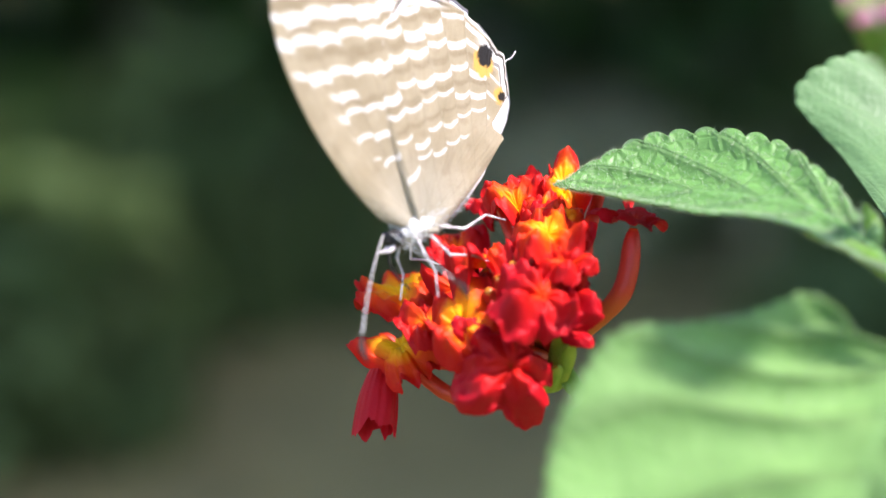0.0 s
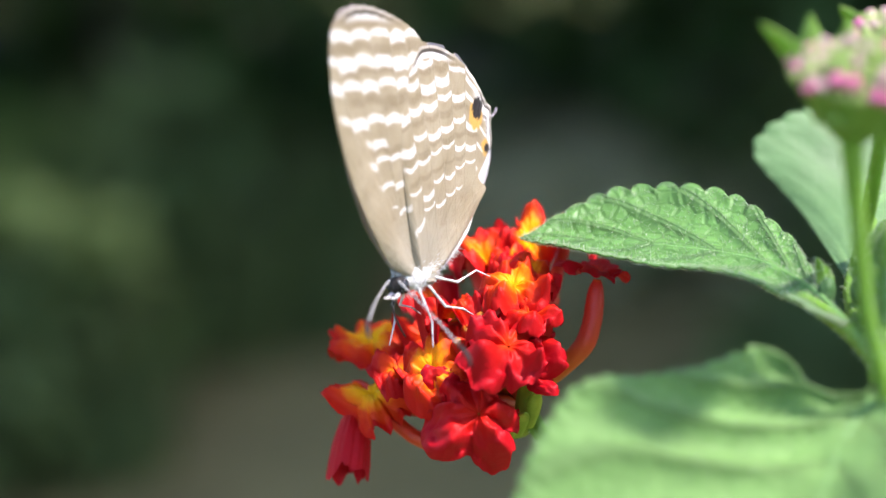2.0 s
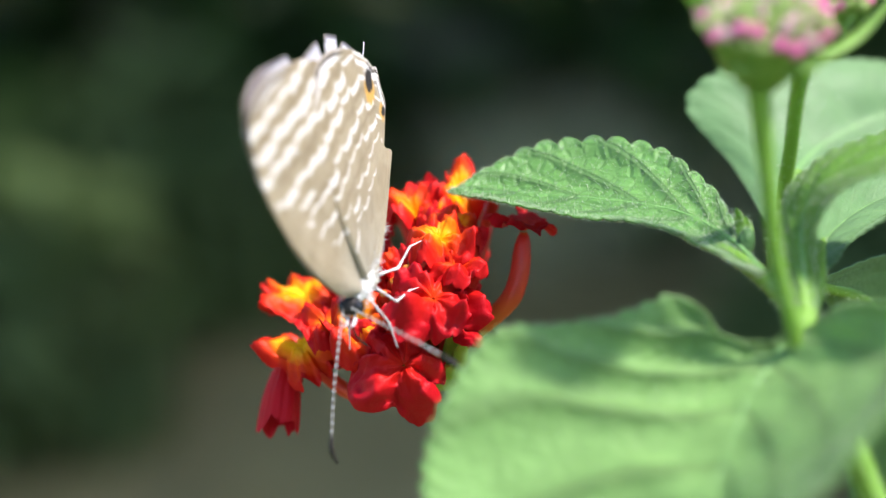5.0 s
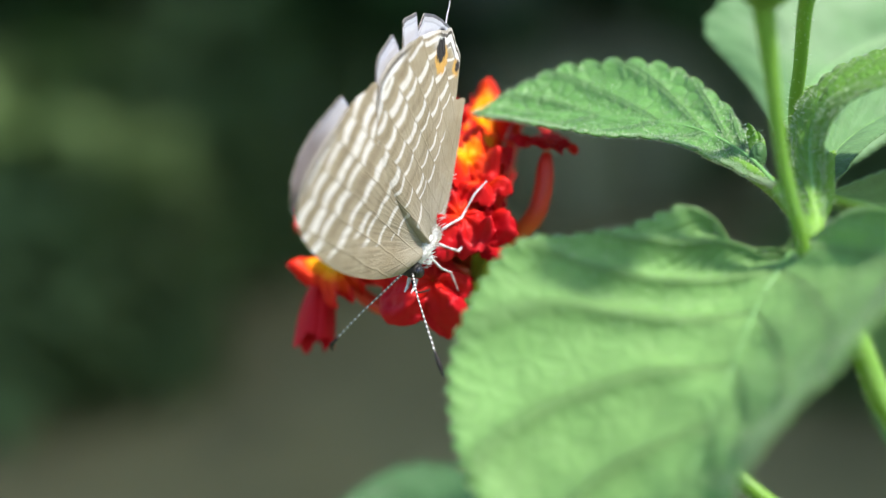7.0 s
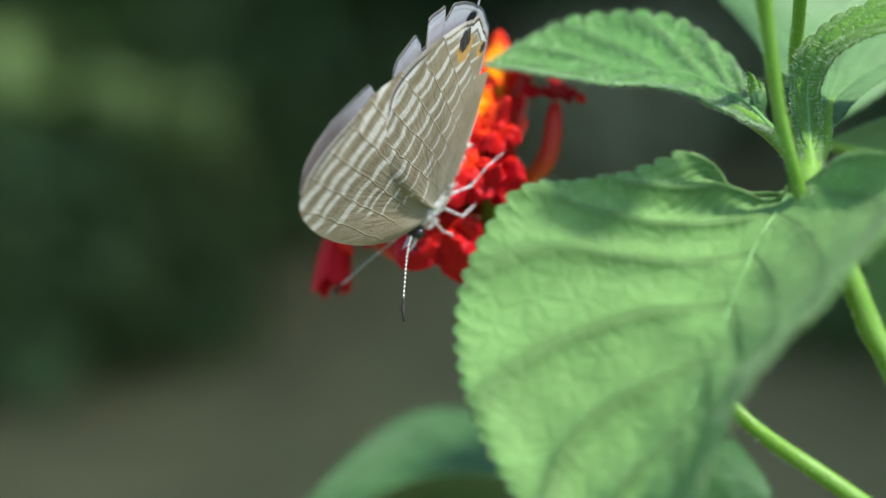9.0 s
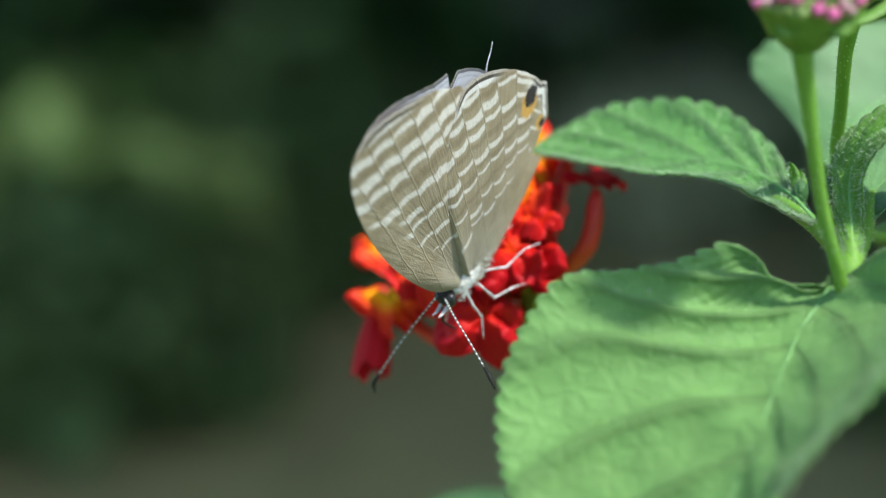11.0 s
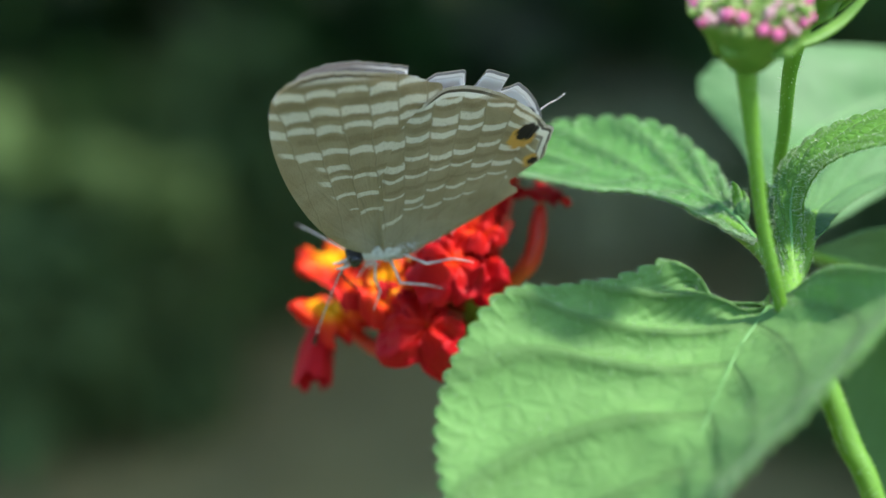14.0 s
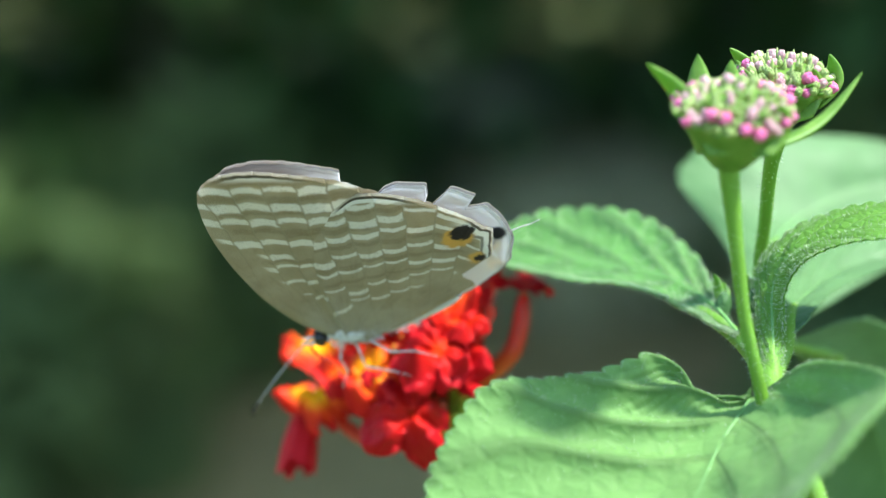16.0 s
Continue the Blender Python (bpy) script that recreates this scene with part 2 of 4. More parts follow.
    col = m.mix(m.math("MULTIPLY", m.math("MULTIPLY", thin, outer), 0.95), col, (0.05, 0.042, 0.035))
    col = m.mix(m.math("MULTIPLY", m.math("MULTIPLY", m.step(s, 0.985, 0.991), outer), 0.7), col, (0.5, 0.46, 0.42))
    if spots:
        # white flush and a second dark line about the corner with the eyespots
        corner = m.math("SUBTRACT", 1.0, m.step(m.math("SQRT", m.math("ADD", m.math("POWER", m.math("ADD", x, 1.42), 2.0), m.math("POWER", m.math("SUBTRACT", z, 0.8), 2.0))), 0.2, 0.42))
        flush = m.math("MULTIPLY", corner, m.step(s, 0.9, 0.93))
        col = m.mix(m.math("MULTIPLY", flush, m.math("SUBTRACT", 1.0, m.step(s, 0.966, 0.97))), col, (0.8, 0.78, 0.75))
        second = m.math("SUBTRACT", 1.0, m.step(m.math("ABSOLUTE", m.math("SUBTRACT", s, 0.925)), 0.006, 0.014))
        col = m.mix(m.math("MULTIPLY", m.math("MULTIPLY", second, corner), 0.8), col, (0.12, 0.1, 0.08))
        for cx, cz, ring, dot, ox, oz in ((-1.279, 0.974, 0.13, 0.092, 0.05, -0.04), (-1.33, 0.61, 0.075, 0.045, 0.03, 0.02)):
            def away(px, pz, sx):
                dx, dz = m.math("MULTIPLY", m.math("SUBTRACT", x, px), sx), m.math("SUBTRACT", z, pz)
                return m.math("ADD", m.math("SQRT", m.math("ADD", m.math("MULTIPLY", dx, dx), m.math("MULTIPLY", dz, dz))), m.math("MULTIPLY", ragged, 0.07))
            col = m.mix(m.math("SUBTRACT", 1.0, m.step(away(cx + ox, cz + oz, 0.9), ring - 0.03, ring + 0.01)), col, (0.62, 0.36, 0.08))
            col = m.mix(m.math("SUBTRACT", 1.0, m.step(away(cx, cz, 0.82), dot - 0.02, dot + 0.01)), col, (0.012, 0.01, 0.01))
    fan = m.node("CombineXYZ")
    m.link(m.math("MULTIPLY", ang, 26.0), fan.inputs[0]), m.link(m.math("MULTIPLY", rr, 2.5), fan.inputs[1])
    streak = m.noise(1.0, 3.0, fan.outputs[0])
    col = m.mix(m.math("MULTIPLY", m.math("MULTIPLY", m.step(streak, 0.5, 0.72), m.math("SUBTRACT", 1.0, m.step(rr, 0.9, 1.4))), 0.4), col, (0.2, 0.165, 0.1))
    h = m.math("ADD", m.math("ADD", m.noise(60.0, 2.0, v.outputs[0]), m.math("MULTIPLY", veinline, 1.2)), m.math("MULTIPLY", streak, 1.5))
    return m.done(col, 0.7, m.bump(h, 0.35, 0.0002), m.mix(0.12, col, (0.72, 0.61, 0.51)), 0.38, sheen=0.1, spec=0.2)


WING_FORE = wing_material("wing_underside_fore", False,
                          [(0.58, 0.018, 1.2, 1.55), (0.78, 0.024, 1.15, 1.7), (0.97, 0.03, 1.15, 1.8), (1.1, 0.034, 1.2, 1.38), (1.29, 0.04, 1.1, 1.9), (1.55, 0.046, 1.1, 1.9), (1.73, 0.05, 1.1, 1.9), (1.92, 0.05, 1.15, 1.9)],
                          [(1.82, 0.05, 1.1, 1.9), (2.01, 0.045, 1.15, 1.9), (1.64, 0.04, 1.2, 1.9), (1.42, 0.045, 1.2, 1.8), (1.04, 0.03, 1.2, 1.7)], 0.22, 1.4, 2.2)
WING_HIND = wing_material("wing_underside_hind", True,
                          [(0.45, 0.024, 1.5, 2.6), (0.65, 0.026, 1.5, 2.7), (0.89, 0.03, 1.5, 2.7), (1.1, 0.034, 1.5, 2.7), (1.36, 0.036, 1.5, 2.7), (1.53, 0.044, 1.5, 2.7), (1.7, 0.042, 1.6, 2.7)],
                          [(1.445, 0.045, 1.6, 2.0), (1.615, 0.045, 1.6, 2.4), (1.23, 0.04, 1.6, 2.6), (0.99, 0.035, 1.6, 2.6), (0.77, 0.03, 1.6, 2.5), (1.77, 0.03, 1.8, 2.6)], 0.25, 1.72, 1.86)


def upper_material(name, spot):
    m = Mat(name)
    _, s = m.uv("rim")
    col = m.mix(m.noise(900.0), (0.77, 0.78, 0.85), (0.86, 0.87, 0.92))
    x, z = m.uv()
    line = m.math("SUBTRACT", 1.0, m.step(m.math("ABSOLUTE", m.math("SUBTRACT", s, 0.966)), 0.002, 0.006))
    col = m.mix(m.math("MULTIPLY", line, 0.3), col, (0.3, 0.29, 0.32))
    col = m.mix(m.math("MULTIPLY", m.step(s, 0.984, 0.988), 0.85), col, (0.1, 0.095, 0.1))
    if not spot:
        # a dull brown-grey border that ends short of the hind corner
        dull = m.math("MULTIPLY", m.step(x, -0.25, 0.15), m.step(s, 0.8, 0.88))
        col = m.mix(m.math("MULTIPLY", dull, 0.85), col, (0.3, 0.255, 0.24))
    if spot:
        d = m.math("SQRT", m.math("ADD", m.math("POWER", m.math("SUBTRACT", x, -1.33), 2.0), m.math("POWER", m.math("SUBTRACT", z, 1.03), 2.0)))
        col = m.mix(m.math("SUBTRACT", 1.0, m.step(m.math("ADD", d, m.math("MULTIPLY", m.noise(1500.0), 0.03)), 0.07, 0.11)), col, (0.03, 0.03, 0.04))
    return m.done(col, 0.6, m.bump(m.noise(2500.0, 2.0), 0.3, 0.0001), col, 0.6, spec=0.3)


WING_UPPER = upper_material("wing_upperside", False)
WING_UPPER_HIND = upper_material("wing_upperside_hind", True)
FUR = plain("body_fur", (0.5, 0.5, 0.47), (0.72, 0.72, 0.69), 3500.0, 0.8, bump=0.9, sheen=0.3)
LEG = plain("leg_scales", (0.34, 0.31, 0.31), (0.6, 0.56, 0.56), 2500.0, 0.8, bump=0.4)
EYE = plain("insect_eye", (0.008, 0.008, 0.01), (0.02, 0.02, 0.022), 4000.0, 0.15, bump=0.05)
DARK = plain("dark_scale", (0.012, 0.011, 0.01), (0.03, 0.025, 0.022), 3000.0, 0.6, spec=0.2)


def banded_material():
    m = Mat("antenna_bands")
    x, y = m.uv()
    f = m.math("FRACT", m.math("MULTIPLY", x, 18.0))
    col = m.mix(m.step(f, 0.6, 0.7), (0.12, 0.11, 0.1), (0.62, 0.61, 0.58))
    return m.done(col, 0.6)


BANDED = banded_material()


# ---- mesh helpers ----
def world_of(ob):
    m = ob.matrix_basis.copy()
    while ob.parent:
        ob = ob.parent
        m = ob.matrix_basis @ m
    return m


def part(name, bm, materials, parent=None, label="", smooth=True):
    """Links a bmesh, given in world space, as one mesh object under a thing or part."""
    me = bpy.data.meshes.new(name)
    if parent:
        bm.transform(world_of(parent).inverted())
    bm.to_mesh(me)
    bm.free()
    for mat in materials if isinstance(materials, (list, tuple)) else [materials]:
        me.materials.append(mat)
    if smooth:
        me.polygons.foreach_set("use_smooth", [True] * len(me.polygons))
    ob = new(name, me)
    ob.parent = parent
    return tagged(ob, label)


def thing(name, place, label, category, group="", kind=""):
    ob = new(name)
    ob.empty_display_size = 0.01
    ob.matrix_basis = Matrix.Translation(place)
    return tagged(ob, label, category, group, kind)


def sheet(bm, grid, uvs=None, closed=False, mat=0, layer="uv"):
    """A surface from rows of places."""
    lay = bm.loops.layers.uv.get(layer) or bm.loops.layers.uv.new(layer)
    vs = [[bm.verts.new(p) for p in row] for row in grid]
    for i in range(len(vs) - 1):
        n = len(vs[i])
        for j in range(n if closed else n - 1):
            k = (j + 1) % n
            f = bm.faces.new((vs[i][j], vs[i][k], vs[i + 1][k], vs[i + 1][j]))
            f.material_index = mat
            if uvs:
                for loop, (a, b) in zip(f.loops, ((i, j), (i, k), (i + 1, k), (i + 1, j))):
                    loop[lay].uv = uvs[a][b]
    return vs


def tube(bm, pts, radii, seg=10, steps=16, mat=0, straight=False):
    """A tapered tube along a smooth line, closed at both ends."""
    grid, uvs = [], []
    side = None
    for i in range(steps + 1):
        u = i / steps
        p = linear([Vector(q) for q in pts], u) if straight else spline(pts, u)
        q = spline(pts, min(u + 0.01, 1.0)) - spline(pts, max(u - 0.01, 0.0))
        q.normalize()
        if side is None:
            side = q.cross(Vector((0.31, 0.2, 0.93))).normalized()
        side = (side - q * side.dot(q)).normalized()
        up = q.cross(side)
        r = linear(radii, u)
        grid.append([p + (side * math.cos(a) + up * math.sin(a)) * r for a in (math.tau * j / seg for j in range(seg))])
        uvs.append([(u, j / seg) for j in range(seg)])
    vs = sheet(bm, grid, uvs, True, mat)
    for row, flip in ((vs[0], True), (vs[-1], False)):
        f = bm.faces.new(row[::-1] if flip else row)
        f.material_index = mat
    return vs


def ball(bm, centre, axes, seg=14, rings=9, mat=0):
    """An ellipsoid: axes are three half-axis vectors."""
    a, b, c = (Vector(v) for v in axes)
    grid = []
    for i in range(rings + 1):
        th = math.pi * (0.02 + 0.96 * i / rings)
        grid.append([Vector(centre) + a * math.cos(th) + (b * math.cos(ph) + c * math.sin(ph)) * math.sin(th) for ph in (math.tau * j / seg for j in range(seg))])
    vs = sheet(bm, grid, None, True, mat)
    for row in (vs[0], vs[-1]):
        bm.faces.new(row).material_index = mat


# ---- ground and distance ----
def soil_material():
    m = Mat("soil")
    big, mid, fine = m.noise(1.2), m.noise(9.0), m.noise(90.0)
    col = m.mix(m.step(big, 0.35, 0.65), (0.205, 0.175, 0.062), (0.3, 0.258, 0.105))
    col = m.mix(m.math("MULTIPLY", m.step(mid, 0.45, 0.7), 0.6), col, (0.1, 0.095, 0.04))
    col = m.mix(m.math("MULTIPLY", fine, 0.4), col, (0.27, 0.225, 0.105))
    co = m.node("SeparateXYZ")
    m.link(m.coord(), co.inputs[0])
    off = m.math("SQRT", m.math("ADD", m.math("POWER", co.outputs[0], 2.0), m.math("POWER", m.math("SUBTRACT", co.outputs[1], 1.6), 2.0)))
    lawn = m.step(m.math("ADD", off, m.math("MULTIPLY", mid, 0.6)), 1.2, 1.6)
    col = m.mix(lawn, col, m.mix(fine, (0.1, 0.125, 0.035), (0.155, 0.17, 0.055)))
    return m.done(col, 0.9, m.bump(m.math("ADD", mid, fine), 0.8, 0.02), spec=0.2)


def build_ground():
    bm = bmesh.new()
    rings = [0.0, 0.6, 1.0, 1.4, 1.8, 2.3, 3.0, 4.0, 6.0, 10.0, 20.0, 60.0, 200.0, 800.0]
    grid = []
    for r in rings[1:]:
        row = []
        for j in range(48):
            a = math.tau * j / 48
            x, y = r * math.cos(a), 1.5 + r * math.sin(a)
            row.append((x, y, 0.03 * noise.noise(Vector((x * 1.3, y * 1.3, 0))) * min(1, 4 / r)))
        grid.append(row)
    vs = sheet(bm, grid, None, True)
    bm.faces.new(vs[0])
    bmesh.ops.recalc_face_normals(bm, faces=bm.faces)
    tagged(part("ground", bm, soil_material()), "grey-brown garden soil that runs into dry grass", "ground", kind="structure")


build_ground()


def shrub_leaf_material(name, a, b):
    m = Mat(name)
    col = m.mix(m.rand("island"), a, b)
    return m.done(col, 0.6, None, m.mix(0.5, col, (0.04, 0.11, 0.02)), 0.3, spec=0.08)


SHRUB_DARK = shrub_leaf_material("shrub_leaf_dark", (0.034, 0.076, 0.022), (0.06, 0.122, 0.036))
GRASS = shrub_leaf_material("grass_blade", (0.075, 0.12, 0.04), (0.115, 0.155, 0.055))
SHRUB_MID = shrub_leaf_material("shrub_leaf_mid", (0.09, 0.15, 0.05), (0.15, 0.215, 0.075))
PALED_GRASS = shrub_leaf_material("paled_grass_blade", (0.4, 0.42, 0.22), (0.52, 0.5, 0.3))
BARK = plain("bark", (0.05, 0.045, 0.035), (0.09, 0.08, 0.06), 60.0, 0.9, bump=0.6)


def loose_leaf(verts, faces, p, ahead, up, size):
    """One bent, pointed leaf of eight triangles."""
    side = ahead.cross(up).normalized()
    up = side.cross(ahead)
    n = len(verts)
    for s, w, h in ((0.0, 0.04, 0.0), (0.35, 0.26, 0.06), (0.7, 0.2, 0.03), (1.0, 0.0, -0.1)):
        c = p + ahead * (s * size) + up * (h * size)
        verts.append(c - up * 0.03 * size)
        if w:
            verts += [c + side * (w * size), c - side * (w * size)]
    faces += [(n, n + 3, n + 4, n + 1), (n, n + 2, n + 5, n + 3), (n + 3, n + 6, n + 7, n + 4), (n + 3, n + 5, n + 8, n + 6), (n + 6, n + 9, n + 7), (n + 6, n + 8, n + 9)]


def shrub(x, y, wide, high, count, size, mat, label, seed, low=0.05):
    rng = random.Random(seed)
    ob = thing("shrub", (x, y, 0), label, "shrub", "background shrubs")
    for k in range(4):
        bm = bmesh.new()
        a = rng.uniform(0, math.tau)
        tip = Vector((x + 0.5 * wide * math.cos(a), y + 0.4 * wide * math.sin(a), high * rng.uniform(0.6, 0.9)))
        tube(bm, [Vector((x, y, -0.02)), Vector((x, y, high * 0.3)) + (tip - Vector((x, y, tip.z))) * 0.3, tip], [0.016, 0.012, 0.004], 7, 8)
        part("branch", bm, BARK, ob)
    verts, faces = [], []
    for _ in range(count):
        a, q = rng.uniform(0, math.tau), rng.uniform(0, 1) ** 0.4
        h = rng.uniform(low, 1)
        lump = 0.75 + 0.35 * noise.noise(Vector((a * 1.3 + seed, h * 4, seed)))
        rad = wide * 0.5 * q * lump * math.sin(math.pi * min(0.95, 0.18 + 0.75 * h)) ** 0.6
        p = Vector((x + rad * math.cos(a), y + rad * math.sin(a), h * high))
        out = Vector((math.cos(a), math.sin(a), rng.uniform(-0.6, 0.5))) + Vector([rng.uniform(-0.7, 0.7) for _ in range(3)])
        loose_leaf(verts, faces, p, out.normalized(), Vector((rng.uniform(-0.4, 0.4), rng.uniform(-0.4, 0.4), 1)), size * rng.uniform(0.6, 1.3))
    me = bpy.data.meshes.new("crown")
    me.from_pydata(verts, [], faces)
    me.materials.append(mat)
    crown = new("crown", me)
    crown.parent = ob
    crown.matrix_parent_inverse = Matrix.Translation((-x, -y, 0))
    tagged(crown, kind="stuff")


def grass(x, y, wide, high, count, mat, label, seed):
    """A tuft of upright blades."""
    rng = random.Random(seed)
    verts, faces = [], []
    for _ in range(count):
        a, q = rng.uniform(0, math.tau), math.sqrt(rng.random()) * wide * 0.5
        p = Vector((x + q * math.cos(a), y + q * math.sin(a), -0.01))
        lean = Vector((rng.uniform(-0.35, 0.35), rng.uniform(-0.35, 0.35), 1)).normalized()
        side = lean.cross(Vector((math.cos(a * 3), math.sin(a * 3), 0))).normalized()
        h, n = high * rng.uniform(0.5, 1.1), len(verts)
        for s, w in ((0, 0.006), (0.4, 0.008), (0.75, 0.005), (1.0, 0.001)):
            c = p + lean * h * s + Vector((lean.x, lean.y, -0.3)) * h * 0.3 * s * s
            verts += [c + side * w, c - side * w]
        faces += [(n + k, n + k + 1, n + k + 3, n + k + 2) for k in (0, 2, 4)]
    me = bpy.data.meshes.new("grass_tuft")
    me.from_pydata(verts, [], faces)
    me.materials.append(mat)
    tagged(new("grass_tuft", me), label, "grass", "grass tufts", "stuff")


def build_shrubs():
    dark, mid = "dense dark green garden shrub behind the flowers, in a row shaded by added unseen ones", "low olive-green garden shrub growing out of the soil"
    # Shrubs beyond x 0.9 stand unseen, added tall and dense to shade the rest.
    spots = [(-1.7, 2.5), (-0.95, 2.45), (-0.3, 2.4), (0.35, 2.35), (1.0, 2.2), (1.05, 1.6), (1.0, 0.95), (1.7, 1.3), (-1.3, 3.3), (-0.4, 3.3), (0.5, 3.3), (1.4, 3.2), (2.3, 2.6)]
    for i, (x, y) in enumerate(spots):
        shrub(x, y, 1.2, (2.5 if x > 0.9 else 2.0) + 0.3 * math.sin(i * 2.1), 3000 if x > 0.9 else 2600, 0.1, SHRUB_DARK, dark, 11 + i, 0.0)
    for i, (x, y, w, h) in enumerate([(-0.42, 1.6, 0.44, 0.16), (-0.5, 1.35, 0.3, 0.2), (0.46, 1.7, 0.3, 0.2), (-0.22, 1.9, 0.3, 0.2), (-0.36, 1.45, 0.3, 0.12), (-0.3, 1.65, 0.25, 0.14), (-0.42, 1.95, 0.4, 0.16), (0.3, 1.45, 0.2, 0.1)]):
        # The far left shrub takes dark leaves, a colour that stands for shade.
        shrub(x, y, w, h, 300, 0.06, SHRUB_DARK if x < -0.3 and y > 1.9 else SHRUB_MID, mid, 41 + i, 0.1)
    for i, (x, y, w, h, n) in enumerate([(-0.3, 1.85, 0.25, 0.24, 160), (-0.14, 1.8, 0.2, 0.2, 130), (0.42, 1.9, 0.2, 0.3, 130), (-0.3, 1.45, 0.25, 0.12, 220), (-0.42, 1.8, 0.2, 0.2, 130), (-0.38, 2.05, 0.3, 0.2, 160), (-0.22, 2.1, 0.2, 0.2, 130)]):
        grass(x, y, w, h, n, GRASS, "tuft of upright dull green grass in shade", 61 + i)


build_shrubs()
# Grass added in a pale colour to brighten the shaded gap between the leaves.
for i, (x, y) in enumerate([(0.13, 1.98), (0.22, 2.02), (0.3, 2.06), (0.17, 2.12), (0.27, 2.16), (0.38, 2.0)]):
    grass(x, y, 0.16, 0.16, 260, PALED_GRASS, "tuft of grass in a pale colour that brightens the shaded soil", 81 + i)


# ---- the lantana plant ----
PLANT = thing("lantana_plant", (3.9 * C, 0.5 * C, 0.0), "lantana plant with toothed green leaves and red and yellow flowers", "plant")


def leaf_mesh(mid, left, right, veins, teeth, bulge, quilt, scallop=0.09, slope=0.22, ease=1.0, puffs=0.9, phase=0.0, ebb=1.0, even=0.0, rim=13, fine=0.75, nu=170, nv=24, pucker=0.15, ridges=9, calm=1.0, seed=0.0):
    """A toothed, quilted blade: lines for midrib, one edge and the other, all from base to tip."""
    mid, left, right = ([at(*p) for p in line] for line in (mid, [mid[0]] + left + [mid[-1]], [mid[0]] + right + [mid[-1]]))
    bm = bmesh.new()
    grid, uvs = [], []
    # share of each edge's length, so that the teeth stand evenly along it
    arcs = []
    for line in (left, right):
        run = [0.0]
        for i in range(300):
            run.append(run[-1] + (spline(line, (i + 1) / 300) - spline(line, i / 300)).length)
        arcs.append([r / run[-1] for r in run])
    for i in range(nu + 1):
        u = i / nu
        m = spline(mid, u)
        along = (spline(mid, min(u + 0.02, 1)) - spline(mid, max(u - 0.02, 0))).normalized()
        row, uvr = [], []
        for sgn, line, arc in ((-1, left, arcs[0]), (1, right, arcs[1])):
            edge = spline(line, u**ease)
            tooth = abs(math.sin(math.pi * (teeth * linear(arc, u**ease) + 0.15 * math.sin(9 * u + seed)))) ** 0.55
            across = edge - m
            wid = across.length
            scale = even * C / max(wid, 0.35 * C) if even else 1.0
            n = across.cross(along) * sgn
            n = n.normalized() if n.length > 1e-9 else Vector((0, 0, 1))
            half = []
            for j in range(nv + 1):
                v = (j / nv) ** fine
                reach = v * (1 + scale * (scallop if sgn < 0 else scallop * ebb) * (tooth - 0.5) * v**rim)
                frac = (veins * (u - slope * v) + phase) % 1.0
                puff = 1 - abs(2 * frac - 1) ** 2.2
                cross = 0.5 + 0.5 * math.cos(math.tau * (v * ridges + 0.5 * noise.noise(Vector((veins * u * 1.5, v * 3, seed)))))
                h = bulge * math.sin(math.pi * min(v, 0.98)) * wid
                h += (quilt if sgn < 0 else quilt * calm * (0.25 + 0.3 * ebb)) * C * (puff * (1 - pucker * (1 - cross) * max(0.06, 1 - 2.4 * u))) * min(1, v * 5) * min(1, 6 * (1 - u)) * (1 - 0.75 * v**5)
                h += (puffs if sgn < 0 else puffs * ebb) * quilt * C * tooth * v**rim
                h += 0.25 * quilt * C * noise.noise(Vector((u * 14, v * 5 * sgn, seed)))
                half.append((m + across * reach + n * h, (u, v * sgn)))
            half = half[::-1] if sgn < 0 else half[1:]
            row += [p for p, _ in half]
            uvr += [q for _, q in half]
        grid.append(row), uvs.append(uvr)
    sheet(bm, grid, uvs)
    return bm


def leaf(mid, left, right, mat, label, veins=9, teeth=28, bulge=0.06, quilt=0.035, thick=0.014, fuzz=0, **more):
    ob = part("leaf", leaf_mesh(mid, left, right, veins, teeth, bulge, quilt, **more), mat, PLANT, label)
    mod = ob.modifiers.new("thickness", "SOLIDIFY")
    mod.thickness, mod.offset = thick * C, 0.0
    # the raised midrib is a part of its own
    bm = bmesh.new()
    tube(bm, [at(*p) for p in mid], [0.02 * C, 0.013 * C, 0.008 * C, 0.004 * C], 8, 40)
    part("midrib", bm, RIB, ob)
    if fuzz:
        leaf_hairs(ob, fuzz, len(mid) * 31 + int(fuzz), 2 * more.get("nv", 24))
    return ob


def leaf_hairs(ob, count, seed, wide):
    """Short pale bristles all over a blade, closest along its margin."""
    rng = random.Random(seed)
    me = ob.data
    polys = len(me.polygons)
    verts, faces = [], []
    for k in range(count):
        row = rng.randrange(polys // wide)
        col = rng.randrange(wide) if k % 4 else rng.choice((0, 1, wide - 2, wide - 1))
        f = me.polygons[row * wide + col]
        q, n = me.vertices[f.vertices[rng.randrange(4)]].co.lerp(f.center, rng.random()), f.normal * rng.choice((-1, 1))
        lean = Vector([rng.gauss(0, 0.45) for _ in range(3)])
        side = n.cross(lean).normalized() * 0.0032 * C
        tip = q + (n + lean).normalized() * rng.uniform(0.02, 0.042) * C
        s = len(verts)
        verts += [q + side, q - side, q + side.cross(n), tip]
        faces += [(s, s + 1, s + 3), (s + 1, s + 2, s + 3), (s + 2, s, s + 3)]
    hair = bpy.data.meshes.new("hairs")
    hair.from_pydata(verts, [], faces)
    hair.materials.append(HAIR)
    fur = new("hairs", hair)
    fur.parent = ob
    tagged(fur, "short pale leaf bristles", kind="stuff")


